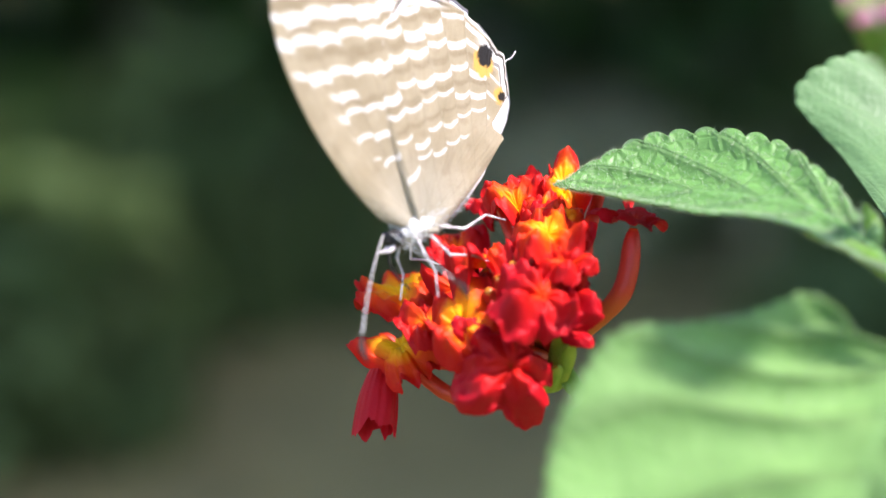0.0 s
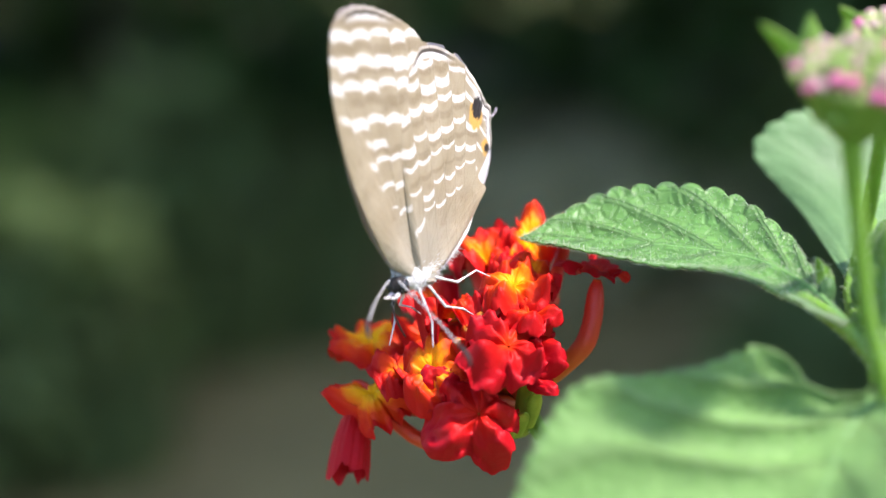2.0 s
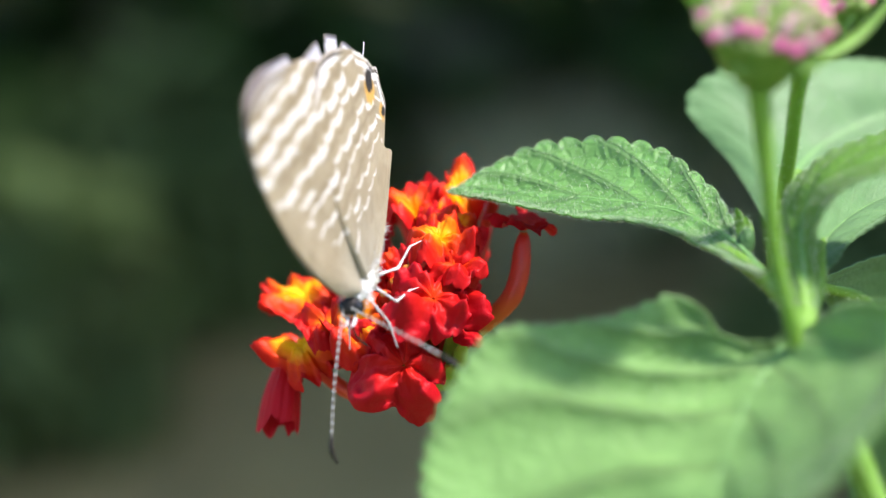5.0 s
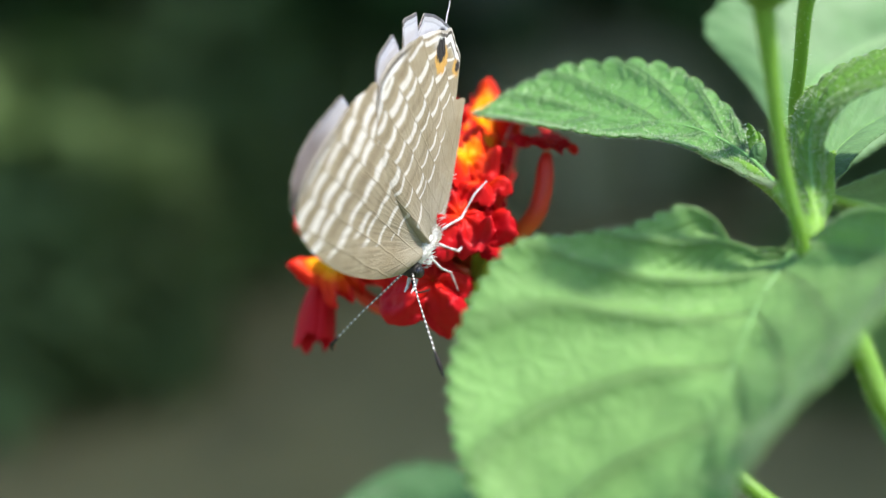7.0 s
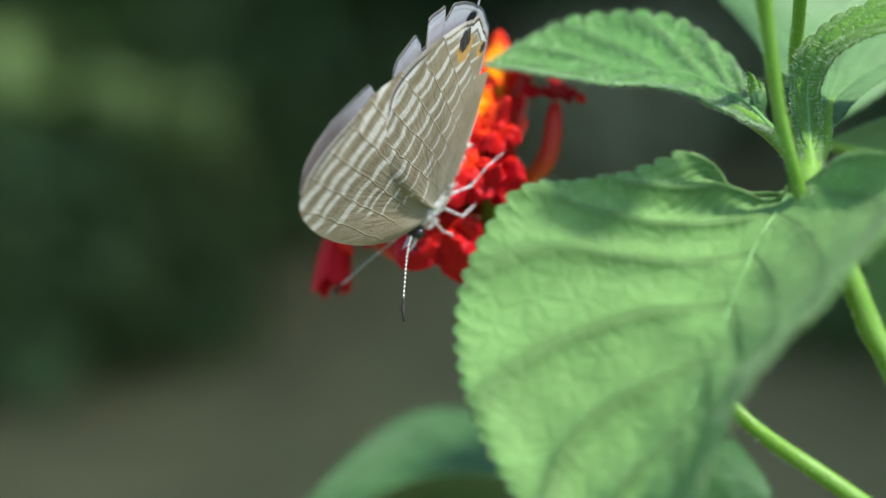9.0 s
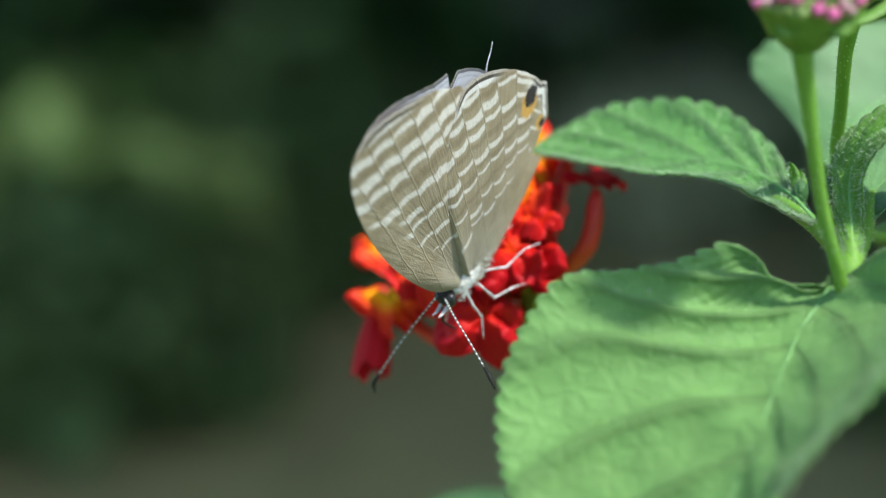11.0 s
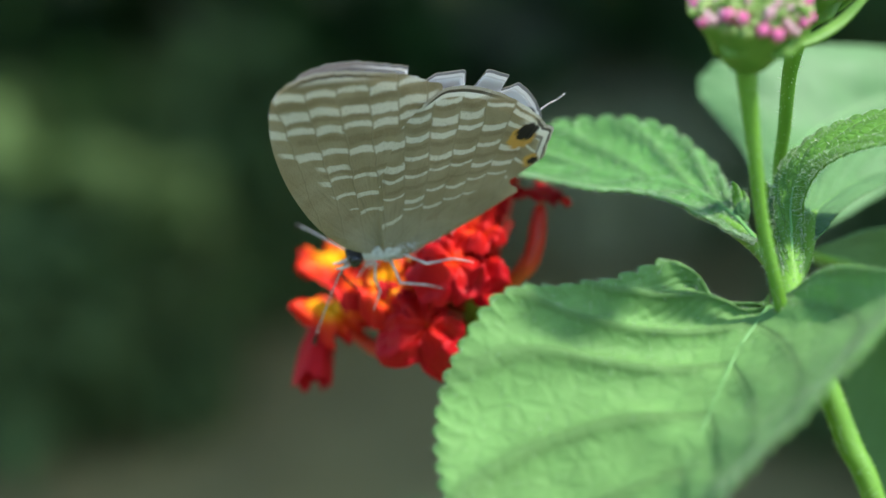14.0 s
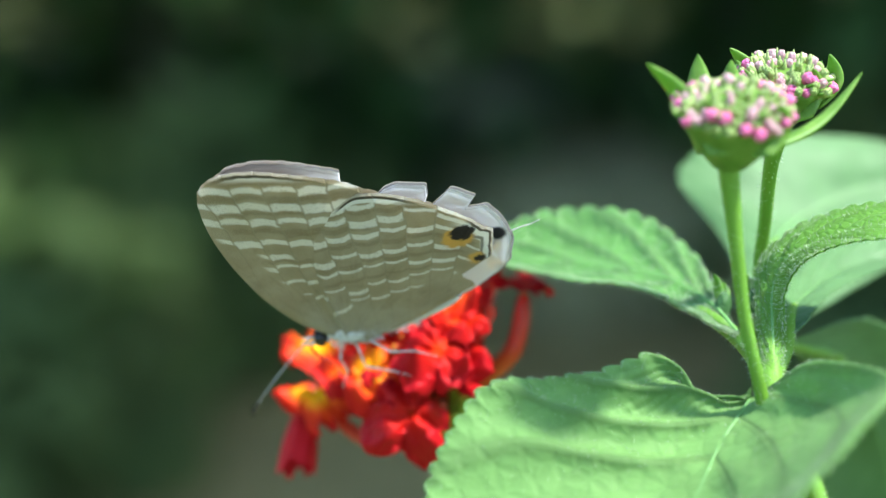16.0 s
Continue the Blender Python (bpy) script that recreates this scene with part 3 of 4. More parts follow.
# broad leaf in front, folded along its midrib
leaf([(2.7, 0.34, -1.75), (2.42, -0.02, -2.05), (2.15, -0.5, -2.55), (1.85, -1.05, -3.05), (1.55, -1.75, -3.5), (1.4, -2.4, -3.8)],
     [(2.56, 0.38, -1.74), (2.34, 0.40, -1.73), (2.18, 0.47, -1.73), (2.11, 0.62, -1.75), (1.93, 0.70, -1.79), (1.73, 0.64, -1.84), (1.51, 0.57, -1.87), (1.28, 0.53, -1.90), (0.99, 0.51, -1.95), (0.74, 0.48, -2.00), (0.51, 0.32, -2.06), (0.2, -0.3, -2.25), (0.2, -0.95, -2.55), (0.5, -1.65, -2.95), (0.95, -2.2, -3.4)],
     [(2.88, 0.48, -1.8), (3.11, 0.66, -2.3), (3.51, 0.56, -3.25), (3.1, 0.19, -4.05), (2.63, -0.24, -4.45), (2.21, -0.65, -4.55), (1.9, -1.09, -4.55), (1.65, -1.81, -4.35)],
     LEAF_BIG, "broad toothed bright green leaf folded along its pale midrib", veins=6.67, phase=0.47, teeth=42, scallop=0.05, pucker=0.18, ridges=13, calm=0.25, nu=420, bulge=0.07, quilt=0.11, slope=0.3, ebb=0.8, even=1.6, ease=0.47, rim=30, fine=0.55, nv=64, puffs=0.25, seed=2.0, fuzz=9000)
# leaf reaching over the flower
leaf([(2.72, 0.86, -0.85), (2.52, 1.14, -0.32), (2.1, 1.37, 0.12), (1.3, 1.49, 0.62), (0.39, 1.54, 1.0)],
     [(2.66, 1.1, -0.35), (2.58, 1.36, 0.05), (2.42, 1.63, 0.4), (2.0, 1.94, 0.87), (1.3, 1.98, 1.15), (0.8, 1.8, 1.12)],
     [(2.66, 0.87, -0.86), (2.5, 0.96, -0.64), (2.3, 1.08, -0.46), (1.92, 1.25, -0.26), (1.42, 1.31, 0.04), (0.92, 1.42, 0.44)],
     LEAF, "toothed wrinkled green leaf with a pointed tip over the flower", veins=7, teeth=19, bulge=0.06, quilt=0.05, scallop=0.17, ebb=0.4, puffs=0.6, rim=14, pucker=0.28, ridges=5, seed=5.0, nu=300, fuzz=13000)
# arched leaf on the other side of the node
leaf([(2.93, 0.46, -1.5), (2.95, 0.85, -1.2), (2.99, 1.24, -0.95), (3.11, 1.49, -1.0), (3.37, 1.63, -1.15), (3.8, 1.74, -1.35), (4.42, 1.65, -1.6)],
     [(2.86, 0.75, -1.2), (2.87, 1.1, -0.85), (2.95, 1.45, -0.5), (3.12, 1.65, -0.55), (3.37, 1.81, -0.65), (3.83, 1.93, -0.8), (4.29, 1.88, -1.1)],
     [(3.02, 0.68, -1.3), (3.05, 0.95, -1.15), (3.07, 1.22, -1.2), (3.18, 1.43, -1.4), (3.45, 1.56, -1.6), (3.89, 1.62, -1.75)],
     LEAF_YOUNG, "arched young green leaf with a frosted toothed edge", veins=7, teeth=24, bulge=0.06, quilt=0.022, seed=7.0, fuzz=5000)
# leaf behind it
leaf([(3.04, 0.75, -0.95), (3.26, 1.1, -0.3), (3.85, 1.45, 0.5), (4.6, 1.6, 0.9)],
     [(3.1, 1.15, -0.4), (3.3, 1.5, 0.3), (3.7, 1.75, 0.8), (4.2, 1.85, 1.1)],
     [(3.27, 0.93, -0.75), (3.4, 1.06, -0.5), (3.63, 1.22, -0.1), (3.93, 1.36, 0.3), (4.3, 1.5, 0.6)],
     LEAF_FAR, "pale green leaf with a toothed edge behind the node", veins=7, teeth=20, quilt=0.015, seed=9.0)
# large pale leaf at the back
leaf([(3.1, 1.1, 0.8), (3.5, 1.8, 2.2), (4.1, 2.2, 2.8), (4.8, 2.42, 3.2), (5.8, 2.4, 3.6)],
     [(2.92, 1.8, 2.2), (2.56, 2.36, 2.6), (2.93, 2.72, 2.75), (3.75, 2.84, 3.0), (4.8, 2.8, 3.4)],
     [(3.55, 1.0, 1.6), (4.2, 1.32, 2.2), (4.8, 1.64, 2.7), (5.4, 1.95, 3.2)],
     LEAF_FAR, "large pale green leaf behind the bud stalks", veins=8, teeth=30, quilt=0.012, scallop=0.04, seed=11.0)
# broad leaf hanging behind the stem
leaf([(3.23, 0.78, 0.20), (4.00, 0.64, 1.60), (4.55, -0.12, 2.60), (4.83, -1.03, 3.20), (4.97, -2.19, 3.60)],
     [(3.67, 0.53, 1.50), (3.92, -0.01, 2.40), (4.06, -0.80, 3.00), (4.31, -1.50, 3.40)],
     [(4.27, 1.00, 1.40), (5.10, 0.32, 2.40), (5.45, -0.79, 3.00), (5.37, -1.71, 3.40)],
     LEAF_FAR, "broad pale green leaf hanging behind the stem", veins=8, teeth=26, quilt=0.015, scallop=0.03, seed=12.0)
HANGING = [(3.23, 0.78, 0.20), (4.00, 0.64, 1.60)]
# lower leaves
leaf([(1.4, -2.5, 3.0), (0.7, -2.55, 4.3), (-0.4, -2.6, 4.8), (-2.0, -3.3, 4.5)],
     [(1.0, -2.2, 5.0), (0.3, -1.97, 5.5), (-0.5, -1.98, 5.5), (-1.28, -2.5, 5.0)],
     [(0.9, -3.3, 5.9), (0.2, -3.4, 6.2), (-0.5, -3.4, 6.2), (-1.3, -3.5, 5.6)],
     LEAF_DARKENED, "lower leaf on the same plant, its green darkened for shade", veins=7, teeth=22, seed=13.0)
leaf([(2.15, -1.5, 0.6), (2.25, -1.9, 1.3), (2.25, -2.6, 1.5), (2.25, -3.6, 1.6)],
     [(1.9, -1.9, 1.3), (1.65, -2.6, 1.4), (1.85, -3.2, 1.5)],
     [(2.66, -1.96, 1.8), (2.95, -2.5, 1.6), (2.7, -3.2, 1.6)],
     LEAF_DARKENED, "lower leaf on the same plant, its green darkened for shade", veins=7, teeth=22, seed=15.0)


def stalk(name, pts, radii, label="", steps=40, seg=14, bristles=260, upto=1.0):
    bm = bmesh.new()
    tube(bm, [at(*p) for p in pts], [r * C for r in radii], seg, steps)
    ob = part(name, bm, STEM, PLANT, label)
    hairs(ob, pts, radii, bristles, len(pts) * 7 + int(radii[0] * 1000), 0.0, upto)
    return ob


def hairs(parent, pts, radii, count, seed, low=0.0, high=1.0):
    """Fine bristles standing off a stalk."""
    rng = random.Random(seed)
    verts, faces = [], []
    line = [at(*p) for p in pts]
    for _ in range(count):
        u = rng.uniform(low, high)
        p, ahead = spline(line, u), (spline(line, min(u + 0.01, 1)) - spline(line, max(u - 0.01, 0))).normalized()
        out = Vector([rng.gauss(0, 1) for _ in range(3)])
        out = (out - ahead * out.dot(ahead)).normalized()
        side = ahead.cross(out)
        q = p + out * linear(radii, u) * C * 0.95
        tip = q + (out + ahead * rng.uniform(-0.2, 0.5)) * rng.uniform(0.018, 0.045) * C
        n = len(verts)
        verts += [q + ahead * 0.003 * C, q - ahead * 0.002 * C + side * 0.003 * C, q - ahead * 0.002 * C - side * 0.003 * C, tip]
        faces += [(n, n + 1, n + 3), (n + 1, n + 2, n + 3), (n + 2, n, n + 3)]
    inv = world_of(parent).inverted()
    me = bpy.data.meshes.new("hairs")
    me.from_pydata([inv @ v for v in verts], [], faces)
    me.materials.append(HAIR)
    ob = new("hairs", me)
    ob.parent = parent
    tagged(ob, "fine pale bristles", kind="stuff")


MAIN = [(2.96, 1.1, -0.7), (2.95, 0.9, -0.9), (2.94, 0.68, -1.15), (2.9, 0.35, -1.6), (3.04, -0.05, -2.0), (3.27, -0.65, -2.0), (3.55, -1.35, -2.0), (4.2, -4.0, -1.6), (4.6, -12.0, 0.0), (4.4, -30.0, 5.0), (3.9, -55.9, 15.0)]
stalk("main_stem", MAIN, [0.015, 0.07, 0.1, 0.085, 0.085, 0.095, 0.085, 0.11, 0.2, 0.25, 0.3], "green square main stem with fine hairs", 80, 14, 900, 0.68)
stalk("peduncle", [(2.8, 0.25, -1.85), (2.72, 0.55, -1.97), (2.6, 1.0, -2.1), (2.5, 1.6, -2.3), (2.42, 2.12, -2.5), (2.42, 2.25, -2.52)], [0.055, 0.052, 0.052, 0.058, 0.085, 0.14], "pale green stalk of the nearer flower bud")
stalk("peduncle", [(2.94, 0.45, -0.8), (3.0, 0.99, -0.2), (2.99, 1.45, -0.1), (2.99, 1.8, -0.4), (2.96, 2.2, -0.9), (2.98, 2.46, -1.2), (3.01, 2.65, -1.3)], [0.06, 0.06, 0.055, 0.055, 0.06, 0.075, 0.11], "pale green stalk of the farther flower bud")
stalk("peduncle", [(0.42, 0.15, 1.25), (0.7, -0.2, 1.0), (1.3, -0.5, 0.5), (2.2, -0.5, -0.8), (3.02, -0.1, -1.95)], [0.08, 0.07, 0.07, 0.07, 0.08], "slender green stalk of the open flower head")
stalk("side_stem", [(2.1, -1.45, 0.6), (2.1, -1.15, -1.2), (2.5, -1.5, -1.65), (3.0, -1.85, -1.85), (3.75, -2.4, -1.8)], [0.05, 0.06, 0.065, 0.07, 0.08], "green stalk of the lower leaves")
stalk("petiole", [(2.92, 0.45, -1.3), (2.82, 0.68, -1.0), (2.69, 0.86, -0.72), (2.48, 1.03, -0.36), (2.27, 1.14, 0.0), (2.1, 1.28, 0.2)], [0.06, 0.075, 0.07, 0.055, 0.04, 0.012])
stalk("petiole", [(2.91, 0.36, -1.58), (2.93, 0.56, -1.36), (2.95, 0.85, -1.14), (2.99, 1.2, -0.9)], [0.08, 0.08, 0.06, 0.02])
stalk("petiole", [(2.95, 0.5, -1.3), (3.04, 0.7, -1.05), (3.12, 0.88, -0.75), (3.22, 1.06, -0.4), (3.4, 1.16, 0.1)], [0.06, 0.09, 0.09, 0.05, 0.02])
stalk("petiole", [(2.86, 0.6, -1.1), (3.0, 0.75, -0.5), HANGING[0], HANGING[1]], [0.06, 0.06, 0.05, 0.03])
stalk("petiole", [(2.88, 0.8, -0.5), (2.98, 1.0, 0.2), (3.05, 1.2, 0.6), (3.3, 1.7, 1.1)], [0.08, 0.08, 0.07, 0.05])
stalk("petiole", [(2.84, 0.3, -1.7), (2.78, 0.3, -1.68), (2.7, 0.26, -1.7), (2.5, 0.02, -1.93)], [0.08, 0.065, 0.045, 0.03])
stalk("petiole", [(4.05, -3.5, -1.7), (3.2, -3.9, 1.0), (2.2, -3.4, 2.5), (1.5, -2.7, 3.2), (1.0, -2.52, 3.8)], [0.07, 0.07, 0.06, 0.05, 0.04])


def bract_mesh(base, tip, side, width, curl):
    bm = bmesh.new()
    a, b, s = at(*base), at(*tip), way(*side)
    n = (b - a).cross(s).normalized()
    grid, uvs = [], []
    for i in range(15):
        u = i / 14
        w = width * C * (math.sin(math.pi * (0.18 + 0.82 * u)) ** 0.8 if u < 1 else 0.0)
        c = a.lerp(b, u) + n * curl * C * math.sin(math.pi * u)
        grid.append([c + s * w * v + n * 0.25 * w * v * v for v in (-1, -0.5, 0, 0.5, 1)])
        uvs.append([(u, v) for v in (-1, -0.5, 0, 0.5, 1)])
    sheet(bm, grid, uvs)
    return bm


def bract(parent, base, tip, side, width, curl=0.1, mat=BRACT):
    ob = part("bract", bract_mesh(base, tip, side, width, curl), mat, parent)
    mod = ob.modifiers.new("thickness", "SOLIDIFY")
    mod.thickness, mod.offset = 0.02 * C, 0.0


def bud_mesh(name, length, wide, mat):
    """A small four-lobed bud on its tube, along z."""
    b = bmesh.new()
    tube(b, [Vector((0, 0, -0.16)), Vector((0, 0, 0)), Vector((0, 0, 0.5 * length)), Vector((0, 0, 0.85 * length)), Vector((0, 0, length))], [0.5 * wide, 0.6 * wide, wide, 0.85 * wide, 0.25 * wide], 9, 10)
    for q in range(4):
        a = math.tau * q / 4
        ball(b, Vector((0.4 * wide * math.cos(a), 0.4 * wide * math.sin(a), 0.8 * length)), [Vector((0, 0, 0.3 * length)), Vector((0.55 * wide, 0, 0)), Vector((0, 0.55 * wide, 0))], 7, 5)
    b.transform(Matrix.Scale(C, 4))
    me = bpy.data.meshes.new(name)
    b.to_mesh(me), b.free()
    me.materials.append(mat)
    me.polygons.foreach_set("use_smooth", [True] * len(me.polygons))
    return me


def bud_head(centre, axis, radius, height, seed, label):
    """A closed flower head: a green cup that grows out of its stalk, pointed bracts round it, and a dome of small buds."""
    rng = random.Random(seed)
    c, up = at(*centre), way(*axis)
    e1 = (way(1, 0, 0) - up * way(1, 0, 0).dot(up)).normalized()
    e2 = up.cross(e1)
    bm = bmesh.new()
    grid = []
    for i in range(17):
        v = i / 16
        rad = radius * (0.2 + 0.68 * v**0.75)
        grid.append([c + (e1 * math.cos(a) + e2 * math.sin(a)) * rad * C * (1 + 0.06 * v * math.sin(9 * a)) - up * height * (1 - v) * C for a in (math.tau * j / 54 for j in range(54))])
    # the green bed in which the buds sit
    for i in range(1, 9):
        th = 0.5 * math.pi * i / 9
        grid.append([c + ((e1 * math.cos(a) + e2 * math.sin(a)) * 0.86 * radius * math.cos(th) + up * 0.42 * radius * math.sin(th)) * C for a in (math.tau * j / 54 for j in range(54))])
    vs = sheet(bm, grid, None, True)
    bm.faces.new(vs[0]), bm.faces.new(vs[-1])
    head = part("bud_head", bm, BRACT, PLANT, label)
    green, pale, pink = bud_mesh("bud", 0.09, 0.038, BUD_GREEN), bud_mesh("bud", 0.1, 0.042, BUD_PALE), bud_mesh("bud", 0.1, 0.054, BUD_PINK)
    inv = world_of(head).inverted()
    count = 110
    for k in range(count):
        q = math.sqrt((k + 0.5) / count)
        a = k * 2.39996 + rng.uniform(-0.12, 0.12)
        th = q * 1.36
        side = e1 * math.cos(a) + e2 * math.sin(a)
        p = c + (side * math.sin(th) * radius * 0.86 + up * (math.cos(th) * radius * 0.5 - 0.05 + rng.uniform(-0.035, 0.03))) * C
        kind = rng.random()
        me = green
        if q > 0.9:
            me = pink if kind < 0.45 else pale if kind < 0.6 else green
        elif q > 0.6:
            me = pink if kind < 0.2 else pale if kind < 0.5 else green
        elif kind < 0.4:
            me = pale
        ob = new("bud", me)
        ob.parent = head
        turn = (side * math.sin(th) + up * (math.cos(th) + 0.45)).to_track_quat("Z", "Y").to_matrix().to_4x4()
        size = rng.uniform(0.75, 1.05) * (0.8 if q < 0.45 else 1.0)
        ob.matrix_basis = inv @ Matrix.Translation(p) @ turn @ Matrix.Rotation(rng.uniform(0, 1.5), 4, "Z") @ Matrix.Scale(size, 4)
    # pointed bracts that wrap the cup in two rings
    ax = Vector(axis).normalized()
    s1 = (Vector((1, 0, 0)) - ax * ax.x).normalized()
    s2 = ax.cross(s1)
    mid = Vector(centre)
    for k in range(17):
        a = math.tau * (k + 0.35 * rng.random()) / 17
        out, flat = s1 * math.cos(a) + s2 * math.sin(a), s2 * math.cos(a) - s1 * math.sin(a)
        lift, far = (rng.uniform(0.18, 0.42), 1.0) if k % 2 else (rng.uniform(-0.02, 0.2), 0.98)
        bract(head, mid - ax * height * 0.92 + out * radius * 0.24, mid + out * radius * far + ax * radius * lift, flat, radius * rng.uniform(0.15, 0.21), -0.3 * radius)
    # slender hairy scales between the buds, each beside its bud
    for k in range(64):
        q = math.sqrt((k + 0.5) / 64)
        a = k * 2.39996 + 1.1
        side = e1 * math.cos(a) + e2 * math.sin(a)
        th = q * 1.3
        p = c + (side * math.sin(th) * radius * 0.84 + up * (math.cos(th) * radius * 0.46 - 0.04)) * C
        long = rng.uniform(0.07, 0.12)
        b = bmesh.new()
        tube(b, [p, p + (side * 0.5 * q + up) * 0.5 * long * C, p + (side * 0.35 * q + up) * long * C], [0.022 * C, 0.02 * C, 0.004 * C], 5, 6)
        part("bud_scale", b, BUD_GREEN, head)
    return head


near_head = bud_head((2.43, 2.47, -2.66), (0, 0.88, -0.47), 0.47, 0.42, 3, "closed lantana flower head with pink and green buds")
bract(near_head, (2.22, 2.2, -2.55), (1.79, 2.86, -2.6), (0.5, 0.2, -0.8), 0.12)
bract(near_head, (2.75, 2.28, -2.4), (3.5, 2.88, -2.05), (0.2, -0.5, -0.8), 0.07)
bract(near_head, (2.3, 2.45, -2.1), (2.24, 3.02, -1.95), (1.0, 0.1, 0.0), 0.12)
bract(near_head, (2.5, 2.45, -2.1), (2.5, 2.98, -1.95), (1.0, 0.1, 0.0), 0.12)
bract(near_head, (2.3, 2.15, -2.85), (2.2, 2.55, -3.02), (1.0, 0.1, -0.2), 0.13)
bract(near_head, (2.62, 2.15, -2.85), (2.75, 2.52, -3.0), (1.0, -0.1, -0.2), 0.13)
far_head = bud_head((2.99, 2.86, -1.42), (0.05, 0.9, -0.43), 0.41, 0.36, 8, "closed lantana flower head with a few pink buds")
bract(far_head, (2.73, 2.65, -1.40), (2.56, 3.14, -1.40), (0.5, 0.2, -0.8), 0.12)
bract(far_head, (3.22, 2.65, -1.40), (3.34, 3.09, -1.50), (0.5, 0.2, -0.8), 0.12)
bract(far_head, (3.12, 2.55, -1.60), (3.17, 2.94, -1.75), (0.8, 0.2, -0.3), 0.12)

# small hairy shoots in the leaf axils, each with a round bud at its foot
for q, tips in (((2.64, 1.08, -0.42), ((2.56, 1.36, -0.45), (2.66, 1.3, -0.3))), ((2.88, 1.12, -0.5), ((2.82, 1.36, -0.48), (2.9, 1.32, -0.6)))):
    bm = bmesh.new()
    ball(bm, at(*q), [way(0.2, 1, 0) * 0.13 * C, way(1, -0.2, 0) * 0.075 * C, way(0, 0, 1) * 0.07 * C])
    shoot = part("axil_shoot", bm, LEAF_DARKENED, PLANT, "small dark green shoot in a leaf axil")
    for tip in tips:
        foot = (0.6 * q[0] + 0.4 * tip[0], q[1] + 0.06, q[2])
        bract(shoot, foot, tip, (0.8, 0.1, -0.4), 0.045, 0.04, LEAF_YOUNG)
        hairs(shoot, [foot, tip], [0.045, 0.02], 60, int(100 * tip[0]))

# ---- the open flower head ----
CORE = (0.38, 0.08, 1.25)
bm = bmesh.new()
ball(bm, at(*CORE), [way(0, 1, 0) * 0.2 * C, way(1, 0, 0) * 0.17 * C, way(0, 0, 1) * 0.17 * C])
FLOWER = part("flower_head", bm, SEPAL, PLANT, "open lantana flower head with red and yellow florets")


def floret(mouth, face, width, spin, fold, red, bend, seed, thick=1.0, wild=1.0):
    """A curved tube that opens into four broad, wavy lobes."""
    rng = random.Random(seed)
    bm = bmesh.new()
    p, n = at(*mouth), way(*face)
    base = at(CORE[0] + rng.uniform(-0.1, 0.1), CORE[1] + rng.uniform(-0.02, 0.12), CORE[2] + rng.uniform(-0.1, 0.1))
    low = [at(*b) for b in bend] if bend else [base.lerp(p, 0.4) - (base - p).length * 0.08 * n]
    tube(bm, [base, *low, p - n * 0.2 * C, p - n * 0.1 * C], [0.05 * thick * C, 0.066 * thick * C, 0.06 * thick * C, 0.03 * C], 12, 20, 1)
    s = n.cross(Vector((0.2, 0.1, 0.97))).normalized()
    t = n.cross(s)
    lobes = [rng.uniform(0.8, 1.22) for _ in range(4)]
    back = [fold * 0.8 + (rng.uniform(-0.2, 0.45) * min(1.0, 0.15 + 5 * max(0.0, fold - 0.03)) if fold > 0 else -0.34) for _ in range(4)]
    tilt = [rng.uniform(-0.16, 0.18) for _ in range(4)]
    twist = [rng.uniform(-0.35, 0.35) for _ in range(4)]
    open_ = 1.0 if fold > 0 else 0.0
    for layer in (0, 1):
        grid, uvs = [], []
        for i in range(15):
            q = i / 14
            row, uvr = [], []
            for j in range(80):
                a = math.tau * j / 80
                w = (a - spin) / (math.pi / 2)
                k = int(math.floor(w + 0.5)) % 4
                off = w - math.floor(w + 0.5)
                side_k = (k + (1 if off > 0 else -1)) % 4
                share = 0.5 * abs(2 * off) ** 2.5
                long, bent, lean = (v[k] + (v[side_k] - v[k]) * share for v in (lobes, back, tilt))
                # broad round lobes with a narrow cleft between them
                cleft = 0.46 if open_ else 0.0
                reach = width * 0.52 * long * (1 - cleft + cleft * (1 - abs(2 * off) ** 1.9) ** 0.55)
                reach *= 1 + 0.05 * noise.noise(Vector((3.0 * math.cos(a), 3.0 * math.sin(a), seed + 3)))
                rad = 0.012 + (reach - 0.012) * q
                # cushioned lobes that roll down at the rim and towards the clefts
                puff = 0.05 * math.sin(math.pi * q) * (1 - abs(2 * off) ** 2) - 0.1 * q * q * abs(2 * off) ** 3 - 0.06 * max(0.0, (q - 0.65) / 0.35) ** 2
                puff += twist[k] * q * q * off * (1 - abs(2 * off) ** 2) * 1.6
                crumple = 0.26 * q * noise.noise(Vector((1.6 * math.cos(a), 1.6 * math.sin(a), seed + 1.1 * q)))
                crumple += 0.12 * q * noise.noise(Vector((q * 3.6 * math.cos(a), q * 3.6 * math.sin(a), seed + 5))) + 0.07 * q * noise.noise(Vector((q * 8 * math.cos(a), q * 8 * math.sin(a), seed + 9)))
                drop = -0.07 * (1 - q) ** 4 - bent * width * 0.5 * q**1.8 + open_ * wild * (lean * q + width * puff) + width * wild * crumple * (1.5 if open_ else 0.7)
                shrink = 1 - 0.28 * abs(bent) * q
                row.append(p + (s * math.cos(a) + t * math.sin(a)) * rad * shrink * C + n * (drop - 0.014 * layer) * C)
                uvr.append((q * 0.75 + red, a / math.tau))
            grid.append(row), uvs.append(uvr)
        sheet(bm, grid, uvs, True, 0)
    return part("floret", bm, [PETAL, TUBE], FLOWER)


